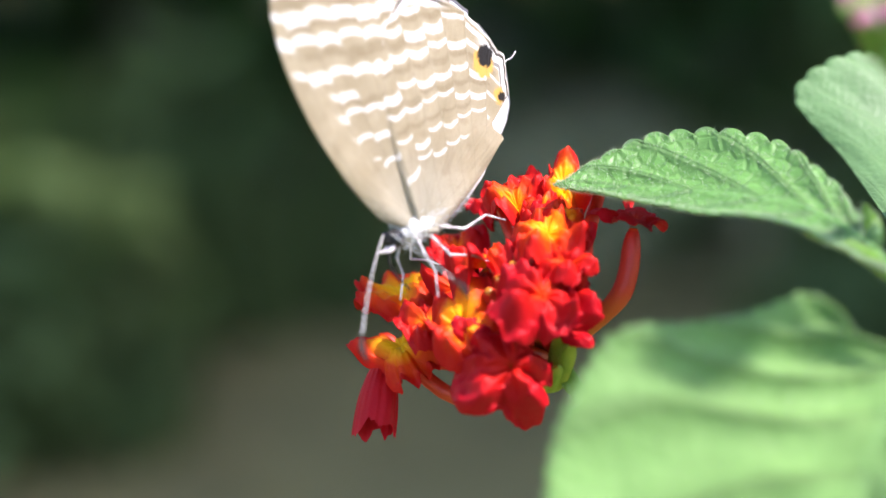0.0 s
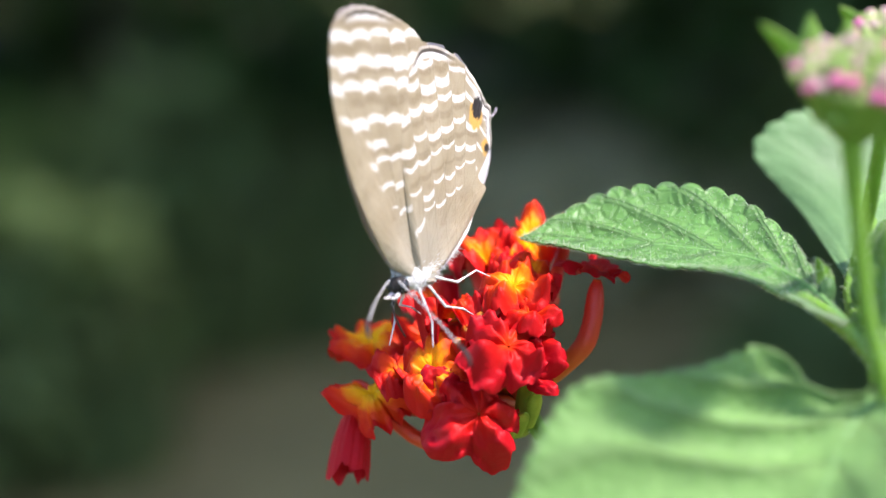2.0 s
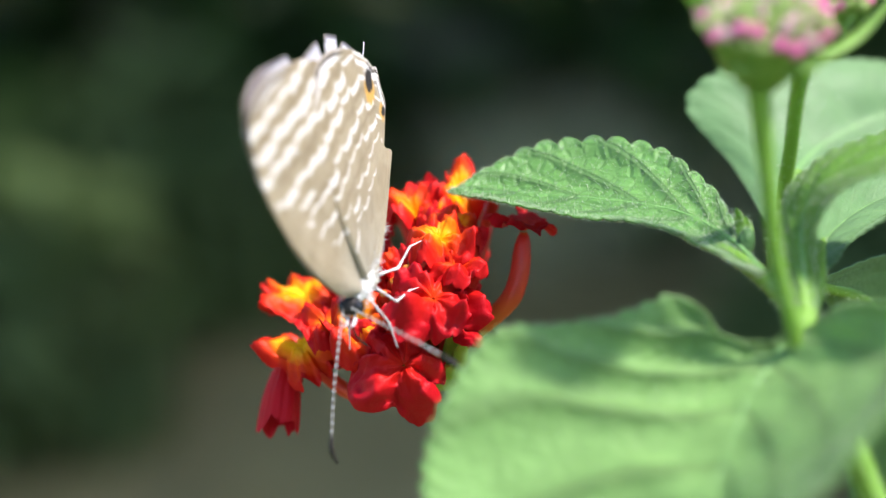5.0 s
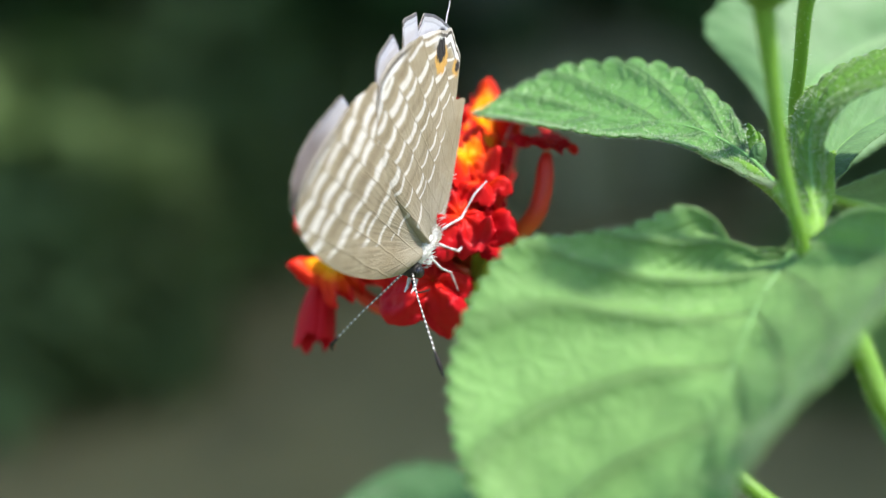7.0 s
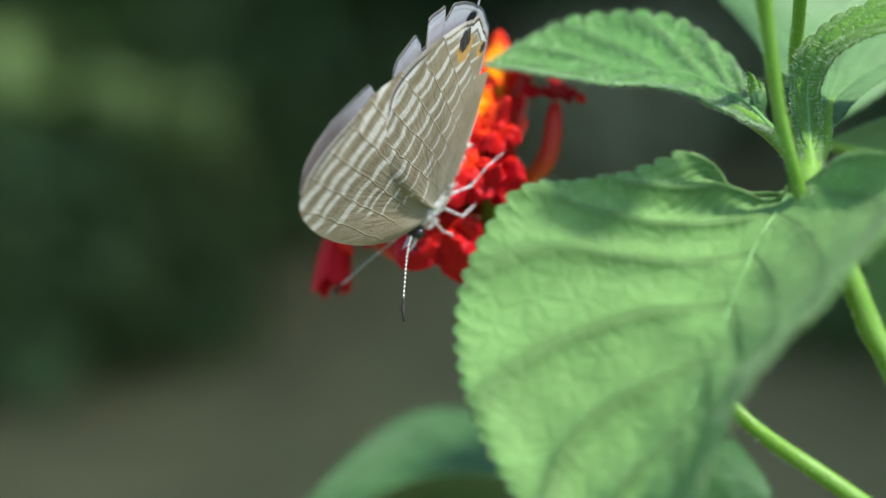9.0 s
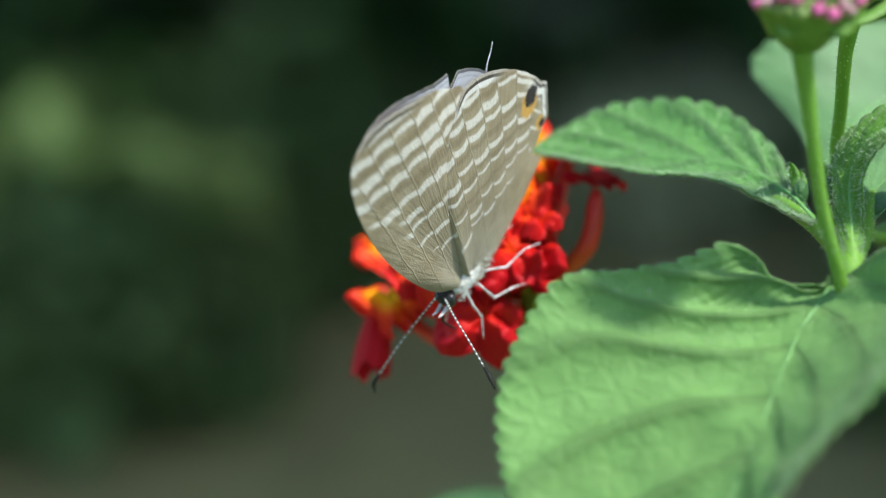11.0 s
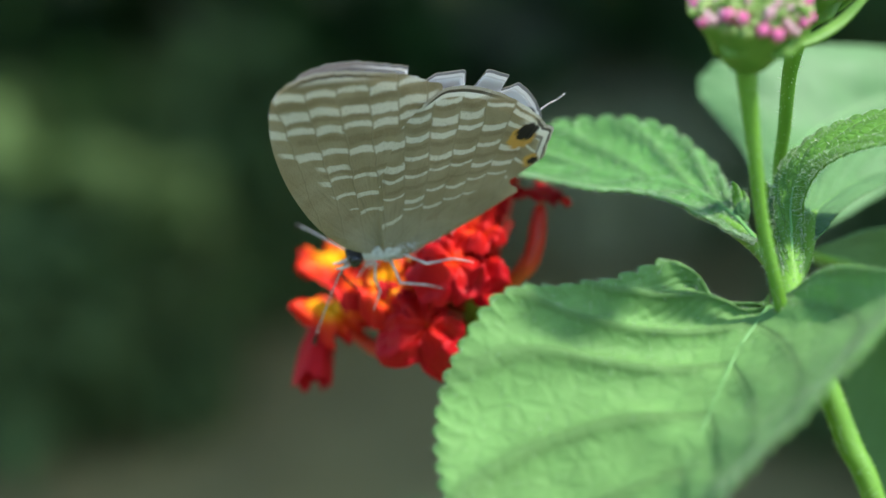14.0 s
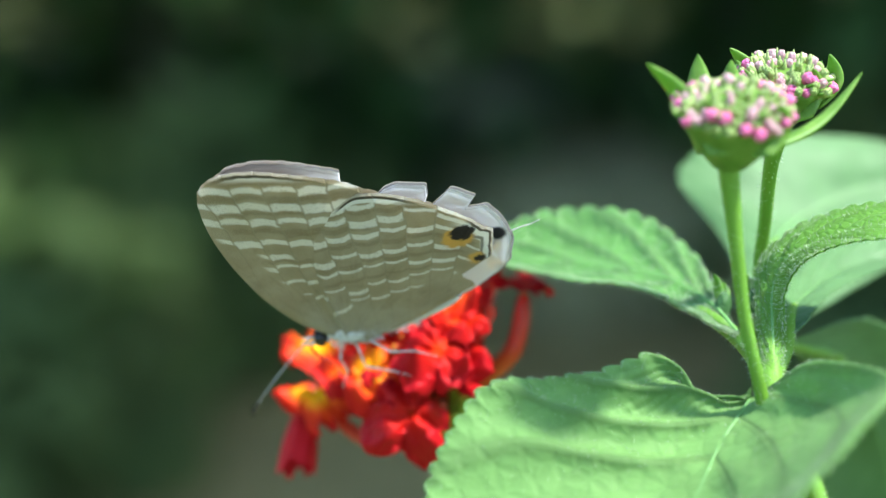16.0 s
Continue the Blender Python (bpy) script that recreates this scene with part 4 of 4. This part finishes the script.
# place of the mouth, the way it faces, width, spin, fold back, redness, bend of the tube, seed
floret((-0.84, 0.7, 1.75), (-0.4, 0.8, -0.45), 0.74, 0.3, 0.2, -0.12, None, 100)
floret((-0.85, 0.3, 1.15), (-0.45, 0.75, -0.5), 0.66, 0.75, 0.3, -0.12, None, 101)
floret((-0.95, 0.1, 1.45), (-0.12, -0.95, -0.2), 0.64, 0.1, -1.7, 0.42, [(-0.35, -0.16, 1.3)], 102)
floret((0.02, 0.15, 0.32), (-0.1, 0.35, -0.9), 0.92, 0.75, 0.3, 0.45, None, 103)
floret((-0.35, 0.48, 0.6), (-0.3, 0.75, -0.6), 0.72, 0.2, 0.3, -0.05, None, 104)
floret((0.27, 0.7, 0.3), (0.1, 0.6, -0.75), 0.8, 0.9, 0.22, 0.42, None, 105)
floret((0.5, 0.78, 0.6), (0.45, 0.5, -0.7), 0.7, 0.4, 0.4, 0.5, None, 106)
floret((0.31, 1.2, 0.7), (-0.1, 0.85, -0.5), 0.76, 0.1, 0.25, -0.02, None, 107)
floret((-0.19, 0.95, 0.8), (-0.3, 0.85, -0.4), 0.7, 0.7, 0.2, 0.15, None, 108)
floret((0.5, 1.56, 1.5), (0.0, 0.85, -0.5), 0.56, 0.5, 0.3, -0.1, None, 109)
floret((0.1, 1.42, 1.4), (-0.3, 0.8, -0.5), 0.62, 0.3, 0.2, 0.05, None, 110)
floret((-0.05, 1.5, 1.9), (-0.4, 0.8, -0.35), 0.56, 0.9, 0.2, 0.3, None, 111)
floret((1.03, 1.3, 1.0), (0.1, 0.98, -0.12), 0.62, 0.2, 0.01, 0.32, [(0.85, 0.58, 1.06), (0.97, 0.81, 1.02)], 112, 1.3, 0.35)
floret((0.5, 1.3, 1.0), (0.3, 0.75, -0.6), 0.58, 0.6, 0.2, 0.15, None, 113)
floret((-0.41, 0.76, 1.3), (-0.4, 0.75, -0.5), 0.62, 0.1, 0.2, 0.2, None, 114)
floret((0.58, 0.5, 0.85), (0.65, -0.05, -0.7), 0.54, 0.8, 0.3, 0.5, None, 115)
floret((0.85, 1.66, 1.6), (0.3, 0.85, -0.3), 0.6, 0.3, 0.2, 0.2, None, 116)
floret((-0.37, 1.1, 2.0), (-0.3, 0.9, -0.1), 0.56, 0.5, 0.2, 0.2, None, 117)
floret((0.3, 1.5, 2.3), (0.0, 1.0, 0.3), 0.6, 0.2, 0.2, 0.2, None, 118)
floret((-0.5, 0.6, 2.4), (-0.6, 0.6, 0.5), 0.6, 0.2, 0.2, 0.2, None, 119)
floret((0.55, 1.1, 1.9), (0.6, 0.6, 0.3), 0.6, 0.2, 0.2, 0.2, None, 120)
floret((-0.6, 0.45, 0.95), (-0.3, 0.85, -0.4), 0.55, 0.4, 0.3, 0.1, None, 121)
floret((0.45, 0.95, 0.55), (0.2, 0.8, -0.6), 0.56, 0.1, 0.4, 0.2, None, 122)
floret((0.3, 1.42, 1.15), (-0.1, 0.9, -0.4), 0.56, 0.7, 0.3, 0.1, None, 123)
floret((-0.15, 0.4, 0.5), (-0.1, 0.6, -0.8), 0.52, 0.2, 0.5, 0.3, None, 124)
floret((0.5, 0.5, 0.6), (0.4, 0.2, -0.9), 0.5, 0.5, 0.4, 0.5, None, 125)
for k, (q, face) in enumerate([((-0.05, 0.75, 0.75), (-0.1, 0.5, -0.8)), ((0.05, 0.85, 0.7), (0, 0.6, -0.8)), ((0.12, 0.62, 0.6), (0.1, 0.4, -0.9)), ((-0.12, 0.66, 0.7), (-0.2, 0.4, -0.9))]):
    b = bmesh.new()
    e, n = at(*q), way(*face)
    tube(b, [at(*CORE).lerp(e, 0.3), e - n * 0.12 * C, e, e + n * 0.1 * C], [0.03 * C, 0.05 * C, 0.08 * C, 0.03 * C], 10, 14)
    part("closed_floret", b, TUBE, FLOWER, "closed orange-red floret")
for q, tip in (((0.4, 0.0, 1.0), (0.42, 0.42, 0.55)), ((0.45, -0.02, 0.95), (0.5, 0.3, 0.55)), ((0.35, -0.1, 0.95), (0.4, 0.12, 0.6)), ((0.3, -0.12, 1.2), (-0.1, 0.02, 0.95))):
    bract(FLOWER, q, tip, (0.8, 0.1, -0.3), 0.075, 0.05, SEPAL)

# ---- the butterfly, built about its wing root: x ahead, y to its left, z up ----
BUTTERFLY = thing("butterfly", (0, 0, 0), "small butterfly with closed tan white-banded wings on the flower", "butterfly")
FORE = [(0.03, -0.02), (0.34, 0.2), (0.56, 0.58), (0.71, 1.0), (0.79, 1.4), (0.81, 1.75), (0.77, 2.05), (0.66, 2.2), (0.48, 2.26), (0.25, 2.23), (0.02, 2.14), (-0.2, 2.03), (-0.38, 1.92), (-0.52, 1.79), (-0.62, 1.67), (-0.5, 1.15), (-0.28, 0.5), (-0.04, -0.02)]
HIND = [(0.04, -0.03), (0.05, 0.3), (0.0, 0.9), (-0.18, 1.4), (-0.52, 1.68), (-0.7, 1.69), (-0.89, 1.61), (-1.07, 1.48), (-1.25, 1.29), (-1.4, 1.08), (-1.46, 0.96), (-1.52, 0.9), (-1.47, 0.74), (-1.42, 0.6), (-1.27, 0.55), (-1.12, 0.44), (-1.19, 0.31), (-1.11, 0.27), (-0.85, 0.15), (-0.5, 0.02), (-0.2, -0.08), (-0.02, -0.08)]
FAR_FORE = [(0.03, -0.02), (0.32, 0.2), (0.5, 0.58), (0.62, 1.0), (0.68, 1.4), (0.71, 1.75), (0.69, 2.0), (0.62, 2.15), (0.47, 2.25), (0.26, 2.25), (0.04, 2.18), (-0.18, 2.07), (-0.37, 1.98), (-0.34, 1.8), (-0.5, 1.7), (-0.47, 1.15), (-0.28, 0.5), (-0.04, -0.02)]
FAR_HIND = [(0.04, -0.03), (0.05, 0.3), (0.0, 0.9), (-0.12, 1.35), (-0.26, 1.5), (-0.37, 1.62), (-0.48, 1.755), (-0.57, 1.795), (-0.82, 1.74), (-0.815, 1.6), (-0.79, 1.52), (-0.84, 1.475), (-0.94, 1.575), (-1.01, 1.66), (-1.2, 1.52), (-1.13, 1.395), (-1.17, 1.39), (-1.29, 1.4), (-1.4, 1.22), (-1.45, 1.06), (-1.47, 0.98), (-1.43, 0.71), (-1.35, 0.58), (-1.15, 0.4), (-0.85, 0.17), (-0.5, 0.05), (-0.2, -0.05), (-0.02, -0.05)]


def wing_mesh(outline, side, lift, spread, smooth=True, mats=(0, 0), curl=0.0):
    """A cambered wing of two skins: side is 1 for the left, -1 for the right."""
    bm = bmesh.new()
    steps = 150
    edge = []
    for i in range(steps + 1):
        u = i / steps
        q = spline([(x, z, 0) for x, z in outline], u) if smooth else linear([Vector((x, z, 0)) for x, z in outline], u)
        ripple = 0.002 * math.sin(i * 1.3) * (1 if 0.3 < u < 0.85 else 0)
        edge.append(q * (1 + ripple))
    rim = bm.loops.layers.uv.new("rim")
    flat = bm.loops.layers.uv.new("uv")
    for skin in (0, 1):
        rows = []
        for s in [k / 16 for k in range(17)]:
            row = []
            for q in edge:
                x, z = q.x * s, q.y * s
                y = lift + z * spread + 0.03 * math.sin(math.pi * s) + 0.012 * math.sin(9 * math.atan2(z + 0.01, x)) * s + (0.006 if skin == 0 else -0.006)
                # the leading edge curls in
                lead = min(1.0, max(0.0, (1.8 - math.atan2(z + 0.001, x)) / 0.85))
                y -= curl * lead * math.sin(math.pi * min(z, 2.3) / 2.3)
                row.append((bm.verts.new(Vector((x, y * side, z)) * C), (x, z), s))
            rows.append(row)
        for i in range(16):
            for j in range(steps):
                four = (rows[i][j], rows[i][j + 1], rows[i + 1][j + 1], rows[i + 1][j])
                f = bm.faces.new([v for v, _, _ in four])
                f.material_index = mats[skin]
                for loop, (_, q, s) in zip(f.loops, four):
                    loop[flat].uv, loop[rim].uv = q, (0.0, s)
    return bm


LEFT_FORE = part("left_forewing", wing_mesh(FORE, 1, 0.05, 0.01, curl=0.05), [WING_FORE, WING_UPPER], BUTTERFLY, "tan forewing with broken white bands")
LEFT_HIND = part("left_hindwing", wing_mesh(HIND, 1, 0.072, 0.01, curl=0.05), [WING_HIND, WING_UPPER], BUTTERFLY, "tan hindwing with white bands and a black and orange eyespot")
RIGHT_FORE = part("right_forewing", wing_mesh(FAR_FORE, -1, 0.02, 0.0, False, (1, 0), -0.05), [WING_UPPER, WING_FORE], BUTTERFLY, "ragged forewing, pale lilac inside")
RIGHT_HIND = part("right_hindwing", wing_mesh(FAR_HIND, -1, 0.03, 0.0, False, (1, 0)), [WING_UPPER_HIND, WING_HIND], BUTTERFLY, "ragged hindwing, pale lilac inside")


def soft(name, line, radii, mat, label="", seg=16, steps=24, parent=BUTTERFLY):
    b = bmesh.new()
    tube(b, [Vector(p) * C for p in line], [r * C for r in radii], seg, steps)
    return part(name, b, mat, parent, label)


soft("tail", [(-1.45, -0.04, 1.02), (-1.54, -0.05, 1.05), (-1.62, -0.06, 1.06), (-1.69, -0.06, 1.1)], [0.007, 0.006, 0.005, 0.004], LEG, "thread-like pale tail", 6, 12, RIGHT_HIND)
THORAX = soft("thorax", [(0.2, 0, 0.02), (0.12, 0, 0.03), (0.0, 0, 0.02), (-0.14, 0, 0.0), (-0.24, 0, 0.0)], [0.05, 0.095, 0.11, 0.095, 0.06], FUR, "thorax covered in whitish fur")
soft("abdomen", [(-0.18, 0, 0.0), (-0.35, 0, 0.03), (-0.6, 0, 0.08), (-0.85, 0, 0.15), (-1.0, 0, 0.2)], [0.07, 0.08, 0.075, 0.055, 0.02], FUR, "slim whitish abdomen")
b = bmesh.new()
ball(b, Vector((0.25, 0, 0.02)) * C, [Vector((0.075, 0, 0)) * C, Vector((0, 0.085, 0)) * C, Vector((0, 0, 0.075)) * C])
HEAD_PART = part("head", b, DARK, BUTTERFLY, "small dark head")
FEELERS = []


def fur(parent, count, seed):
    """Fine whitish hairs that lie back along the body."""
    rng = random.Random(seed)
    verts, faces = [], []
    for _ in range(count):
        x = rng.uniform(-0.6, 0.2)
        a = rng.uniform(0, math.tau)
        rad = 0.1 if x > -0.25 else 0.075
        q = Vector((x, rad * math.cos(a), 0.02 + rad * math.sin(a) + max(0.0, -x - 0.2) * 0.16))
        out = Vector((-rng.uniform(0.3, 1.2), math.cos(a), math.sin(a))) + Vector([rng.gauss(0, 0.25) for _ in range(3)])
        tip = q + out.normalized() * rng.uniform(0.03, 0.08)
        side = out.cross(Vector((0.3, 0.5, 0.8))).normalized() * 0.004
        s = len(verts)
        verts += [(q + side) * C, (q - side) * C, (q + side.cross(out).normalized() * 0.004) * C, tip * C]
        faces += [(s, s + 1, s + 3), (s + 1, s + 2, s + 3), (s + 2, s, s + 3)]
    me = bpy.data.meshes.new("fur")
    me.from_pydata(verts, [], faces)
    me.materials.append(FUR)
    ob = new("fur", me)
    ob.parent = parent
    tagged(ob, "fine whitish body hair", kind="stuff")


fur(THORAX, 900, 5)
for side in (1, -1):
    b = bmesh.new()
    ball(b, Vector((0.265, 0.065 * side, 0.02)) * C, [Vector((0.052, 0, 0)) * C, Vector((0, 0.035, 0)) * C, Vector((0, 0, 0.064)) * C])
    part("eye", b, EYE, HEAD_PART, "glossy black compound eye")
    soft("palp", [(0.31, 0.03 * side, -0.03), (0.38, 0.03 * side, -0.04), (0.44, 0.03 * side, -0.02)], [0.018, 0.014, 0.005], LEG, parent=HEAD_PART)
    feeler = soft("antenna", [(0.31, 0.04 * side, 0.08), (0.52, 0.17 * side, 0.0), (0.8, 0.36 * side, -0.14), (1.07, 0.54 * side, -0.3)], [0.009, 0.007, 0.007, 0.008], BANDED, "black and white banded antenna", 8, 40, HEAD_PART)
    club = soft("antenna_club", [(1.05, 0.527 * side, -0.287), (1.13, 0.58 * side, -0.35), (1.18, 0.6 * side, -0.44)], [0.011, 0.021, 0.007], DARK, "dark antenna club", 8, 10, HEAD_PART)
    FEELERS.append((side, feeler, club))
    for pts in ([(0.1, 0.08, -0.05), (0.14, 0.15, -0.17), (0.11, 0.17, -0.32), (0.2, 0.2, -0.5)],
                [(-0.03, 0.1, -0.07), (-0.06, 0.21, -0.25), (-0.27, 0.24, -0.34), (-0.42, 0.25, -0.45)],
                [(-0.15, 0.1, -0.04), (-0.31, 0.2, -0.13), (-0.52, 0.26, -0.1), (-0.7, 0.28, -0.21)]):
        b = bmesh.new()
        tube(b, [Vector((x, y * side, z)) * C for x, y, z in pts], [r * C for r in (0.014, 0.01, 0.012, 0.008, 0.009, 0.006, 0.004)], 8, 30, 0, True)
        part("leg", b, LEG, BUTTERFLY, "thin jointed whitish leg")
soft("proboscis", [(0.33, 0, -0.03), (0.38, 0, -0.14), (0.33, 0, -0.28), (0.26, 0, -0.4)], [0.012, 0.01, 0.009, 0.006], DARK, "thin dark proboscis", 8, 16)


# ---- movement ----
def body_pose(place, ahead, up):
    x = Vector(ahead).normalized()
    y = Vector(up).cross(x).normalized()
    z = x.cross(y)
    m = Matrix((x, y, z)).transposed().to_4x4()
    m.translation = place
    return m


def motions():
    rows = [
        (0, (-0.00619, 0.00683, 0.50882), (-0.618, -0.765, -0.179), (-0.305, 0.023, 0.952)),
        (0.5, (-0.00520, 0.00711, 0.50896), (-0.515, -0.838, -0.178), (-0.325, -0.001, 0.946)),
        (1, (-0.00542, 0.00814, 0.50932), (-0.617, -0.762, -0.197), (-0.214, -0.078, 0.974)),
        (1.5, (-0.00507, 0.00821, 0.50872), (-0.597, -0.798, -0.079), (-0.163, 0.024, 0.986)),
        (2, (-0.00428, 0.00475, 0.50961), (-0.491, -0.865, -0.104), (-0.147, -0.035, 0.988)),
        (2.5, (-0.00446, 0.00486, 0.50976), (-0.504, -0.862, -0.052), (-0.070, -0.019, 0.997)),
        (3, (-0.00418, 0.00611, 0.50929), (-0.411, -0.911, -0.043), (-0.072, -0.014, 0.997)),
        (3.5, (-0.00322, 0.00449, 0.50998), (-0.319, -0.947, -0.044), (-0.114, -0.008, 0.993)),
        (6, (-0.00223, -0.00122, 0.50414), (-0.174, -0.607, -0.776), (-0.349, -0.698, 0.625)),
        (6.5, (-0.00119, 0.00119, 0.50344), (-0.195, -0.518, -0.833), (-0.358, -0.753, 0.552)),
        (7, (-0.00037, 0.00159, 0.50362), (-0.308, -0.521, -0.796), (-0.332, -0.725, 0.603)),
        (7.5, (-0.00024, 0.00107, 0.50260), (-0.391, -0.337, -0.856), (-0.309, -0.829, 0.467)),
        (8, (-0.00029, 0.00104, 0.50256), (-0.490, -0.219, -0.843), (-0.317, -0.857, 0.407)),
        (10.5, (-0.00143, 0.00110, 0.50368), (-0.485, -0.629, -0.608), (-0.221, -0.584, 0.781)),
        (11, (-0.00119, -0.00084, 0.50424), (-0.534, -0.628, -0.566), (-0.203, -0.554, 0.807)),
        (11.5, (-0.00129, 0.00002, 0.50381), (-0.491, -0.601, -0.630), (-0.212, -0.620, 0.756)),
        (12, (-0.00128, -0.00079, 0.50400), (-0.529, -0.583, -0.617), (-0.235, -0.598, 0.766)),
        (12.5, (-0.00149, 0.00128, 0.50335), (-0.489, -0.586, -0.646), (-0.169, -0.663, 0.729)),
        (13, (-0.00147, -0.00013, 0.50415), (-0.551, -0.576, -0.604), (-0.204, -0.609, 0.767)),
        (13.5, (-0.00189, -0.00119, 0.50536), (-0.699, -0.492, -0.519), (-0.116, -0.638, 0.761)),
        (14, (-0.00298, 0.00038, 0.50696), (-0.924, -0.287, -0.253), (-0.053, -0.559, 0.827)),
        (14.5, (-0.00317, 0.00062, 0.50707), (-0.971, -0.178, -0.158), (-0.032, -0.562, 0.827)),
        (15, (-0.00320, 0.00305, 0.50687), (-0.984, -0.121, -0.128), (-0.037, -0.567, 0.823)),
        (15.5, (-0.00354, 0.00198, 0.50692), (-0.976, -0.083, -0.203), (-0.118, -0.582, 0.805)),
        (16, (-0.00433, 0.00160, 0.50721), (-0.975, 0.060, -0.215), (-0.208, -0.595, 0.777)),
    ]
    walk(BUTTERFLY, [(t, body_pose(place, ahead, up)) for t, place, ahead, up in rows])
    sway = [(0, 1.1), (0.5, -0.8), (1, -1.8), (1.5, -1.3), (2, 4.5), (2.5, 4.6), (3, 1.5), (3.5, 6.3), (6, -0.7), (6.5, -0.1), (7, -1.7), (7.5, 4.6), (8, 5.7), (10.5, 1.7), (11, -1.4), (11.5, 1.4), (12, -0.7), (12.5, 2.0), (13, -2.1), (13.5, 1.2), (14, -1.7), (14.5, -3.8), (15, 6.1), (15.5, -0.6), (16, 5.5)]
    walk(LEFT_HIND, [(t, pose(0, 0, 0, 0, a, 0)) for t, a in sway])
    # the far hindwing rubs to and fro against the near one
    rub = [(0, -7), (1, -10), (2, -6), (3.5, -6), (6, 0), (6.5, -3), (7, -10), (7.5, 2), (8, 1), (10.5, -9), (11, 20), (11.5, 4), (12, 15), (12.5, 5), (13, 4), (13.5, -8), (14, -1), (14.5, 6), (15, -2), (15.5, 7), (16, -6.4)]
    walk(RIGHT_HIND, [(t, pose(0, 0, 0, 0, a, 0)) for t, a in rub])
    spread = [(0, 0), (3.5, 0), (6, 0.4), (8, 0.4), (10.5, -1.5), (13.5, -1.5), (14.5, 0), (16, 0)]
    walk(RIGHT_FORE, [(t, pose(0, 0, 0, a, 0, 0)) for t, a in spread])
    # the way in which each antenna points
    near = [(0, 0.36, 0.85, -0.38), (0.5, 0.63, 0.76, -0.15), (1, 0.57, 0.75, -0.34), (1.5, 0.6, 0.68, -0.42), (2, 0.5, 0.77, -0.4), (2.5, 0.69, 0.66, -0.29), (3, 0.62, 0.72, -0.3), (3.5, 0.37, 0.87, -0.32), (6, 0.69, 0.7, 0.18), (6.5, 0.72, 0.6, 0.35), (7, 0.76, 0.6, 0.27), (7.5, 0.76, 0.38, 0.52), (8, 0.72, 0.35, 0.6), (10.5, 0.43, 0.85, 0.29), (11, 0.56, 0.82, 0.07), (11.5, 0.63, 0.73, 0.27), (12, 0.59, 0.77, 0.24), (12.5, 0.62, 0.74, 0.26), (13, 0.7, 0.7, 0.13), (13.5, 0.52, 0.81, 0.26), (14, 0.32, -0.09, -0.94), (14.5, 0.44, -0.02, -0.9), (15, 0.47, 0.04, -0.88), (15.5, 0.63, 0.08, -0.77), (16, 0.66, 0.06, -0.75)]
    far = [(0, 0.75, 0.27, -0.6), (0.5, 0.84, 0.21, -0.51), (1, 0.95, 0.08, -0.31), (1.5, 0.96, -0.05, -0.27), (2, 0.92, 0.38, -0.08), (2.5, 0.96, -0.03, -0.29), (3, 0.91, 0.02, -0.42), (3.5, 0.9, 0.33, -0.3), (6, 0.41, -0.41, -0.81), (6.5, 0.5, -0.56, -0.66), (7, 0.51, -0.65, -0.57), (7.5, 0.54, -0.62, -0.57), (8, 0.64, -0.57, -0.51), (10.5, 0.48, -0.44, -0.76), (11, 0.54, -0.42, -0.73), (11.5, 0.49, -0.47, -0.74), (12, 0.5, -0.51, -0.71), (12.5, 0.47, -0.53, -0.71), (13, 0.36, -0.69, -0.63), (13.5, 0.15, -0.7, -0.69), (14, 0.15, -0.83, -0.54), (14.5, 0.12, -0.84, -0.52), (15, 0.2, -0.82, -0.54), (15.5, 0.24, -0.83, -0.5), (16, 0.3, -0.89, -0.33)]
    for side, feeler, club in FEELERS:
        root = pose(0.31 * C, 0.04 * side * C, 0.08 * C)
        rest = Vector((0.87, 0.56 * side, -0.52))
        turns = [(t, root @ rest.rotation_difference(Vector(d)).to_matrix().to_4x4() @ root.inverted()) for t, *d in (near if side > 0 else far)]
        walk(feeler, turns)
        walk(club, turns)



motions()
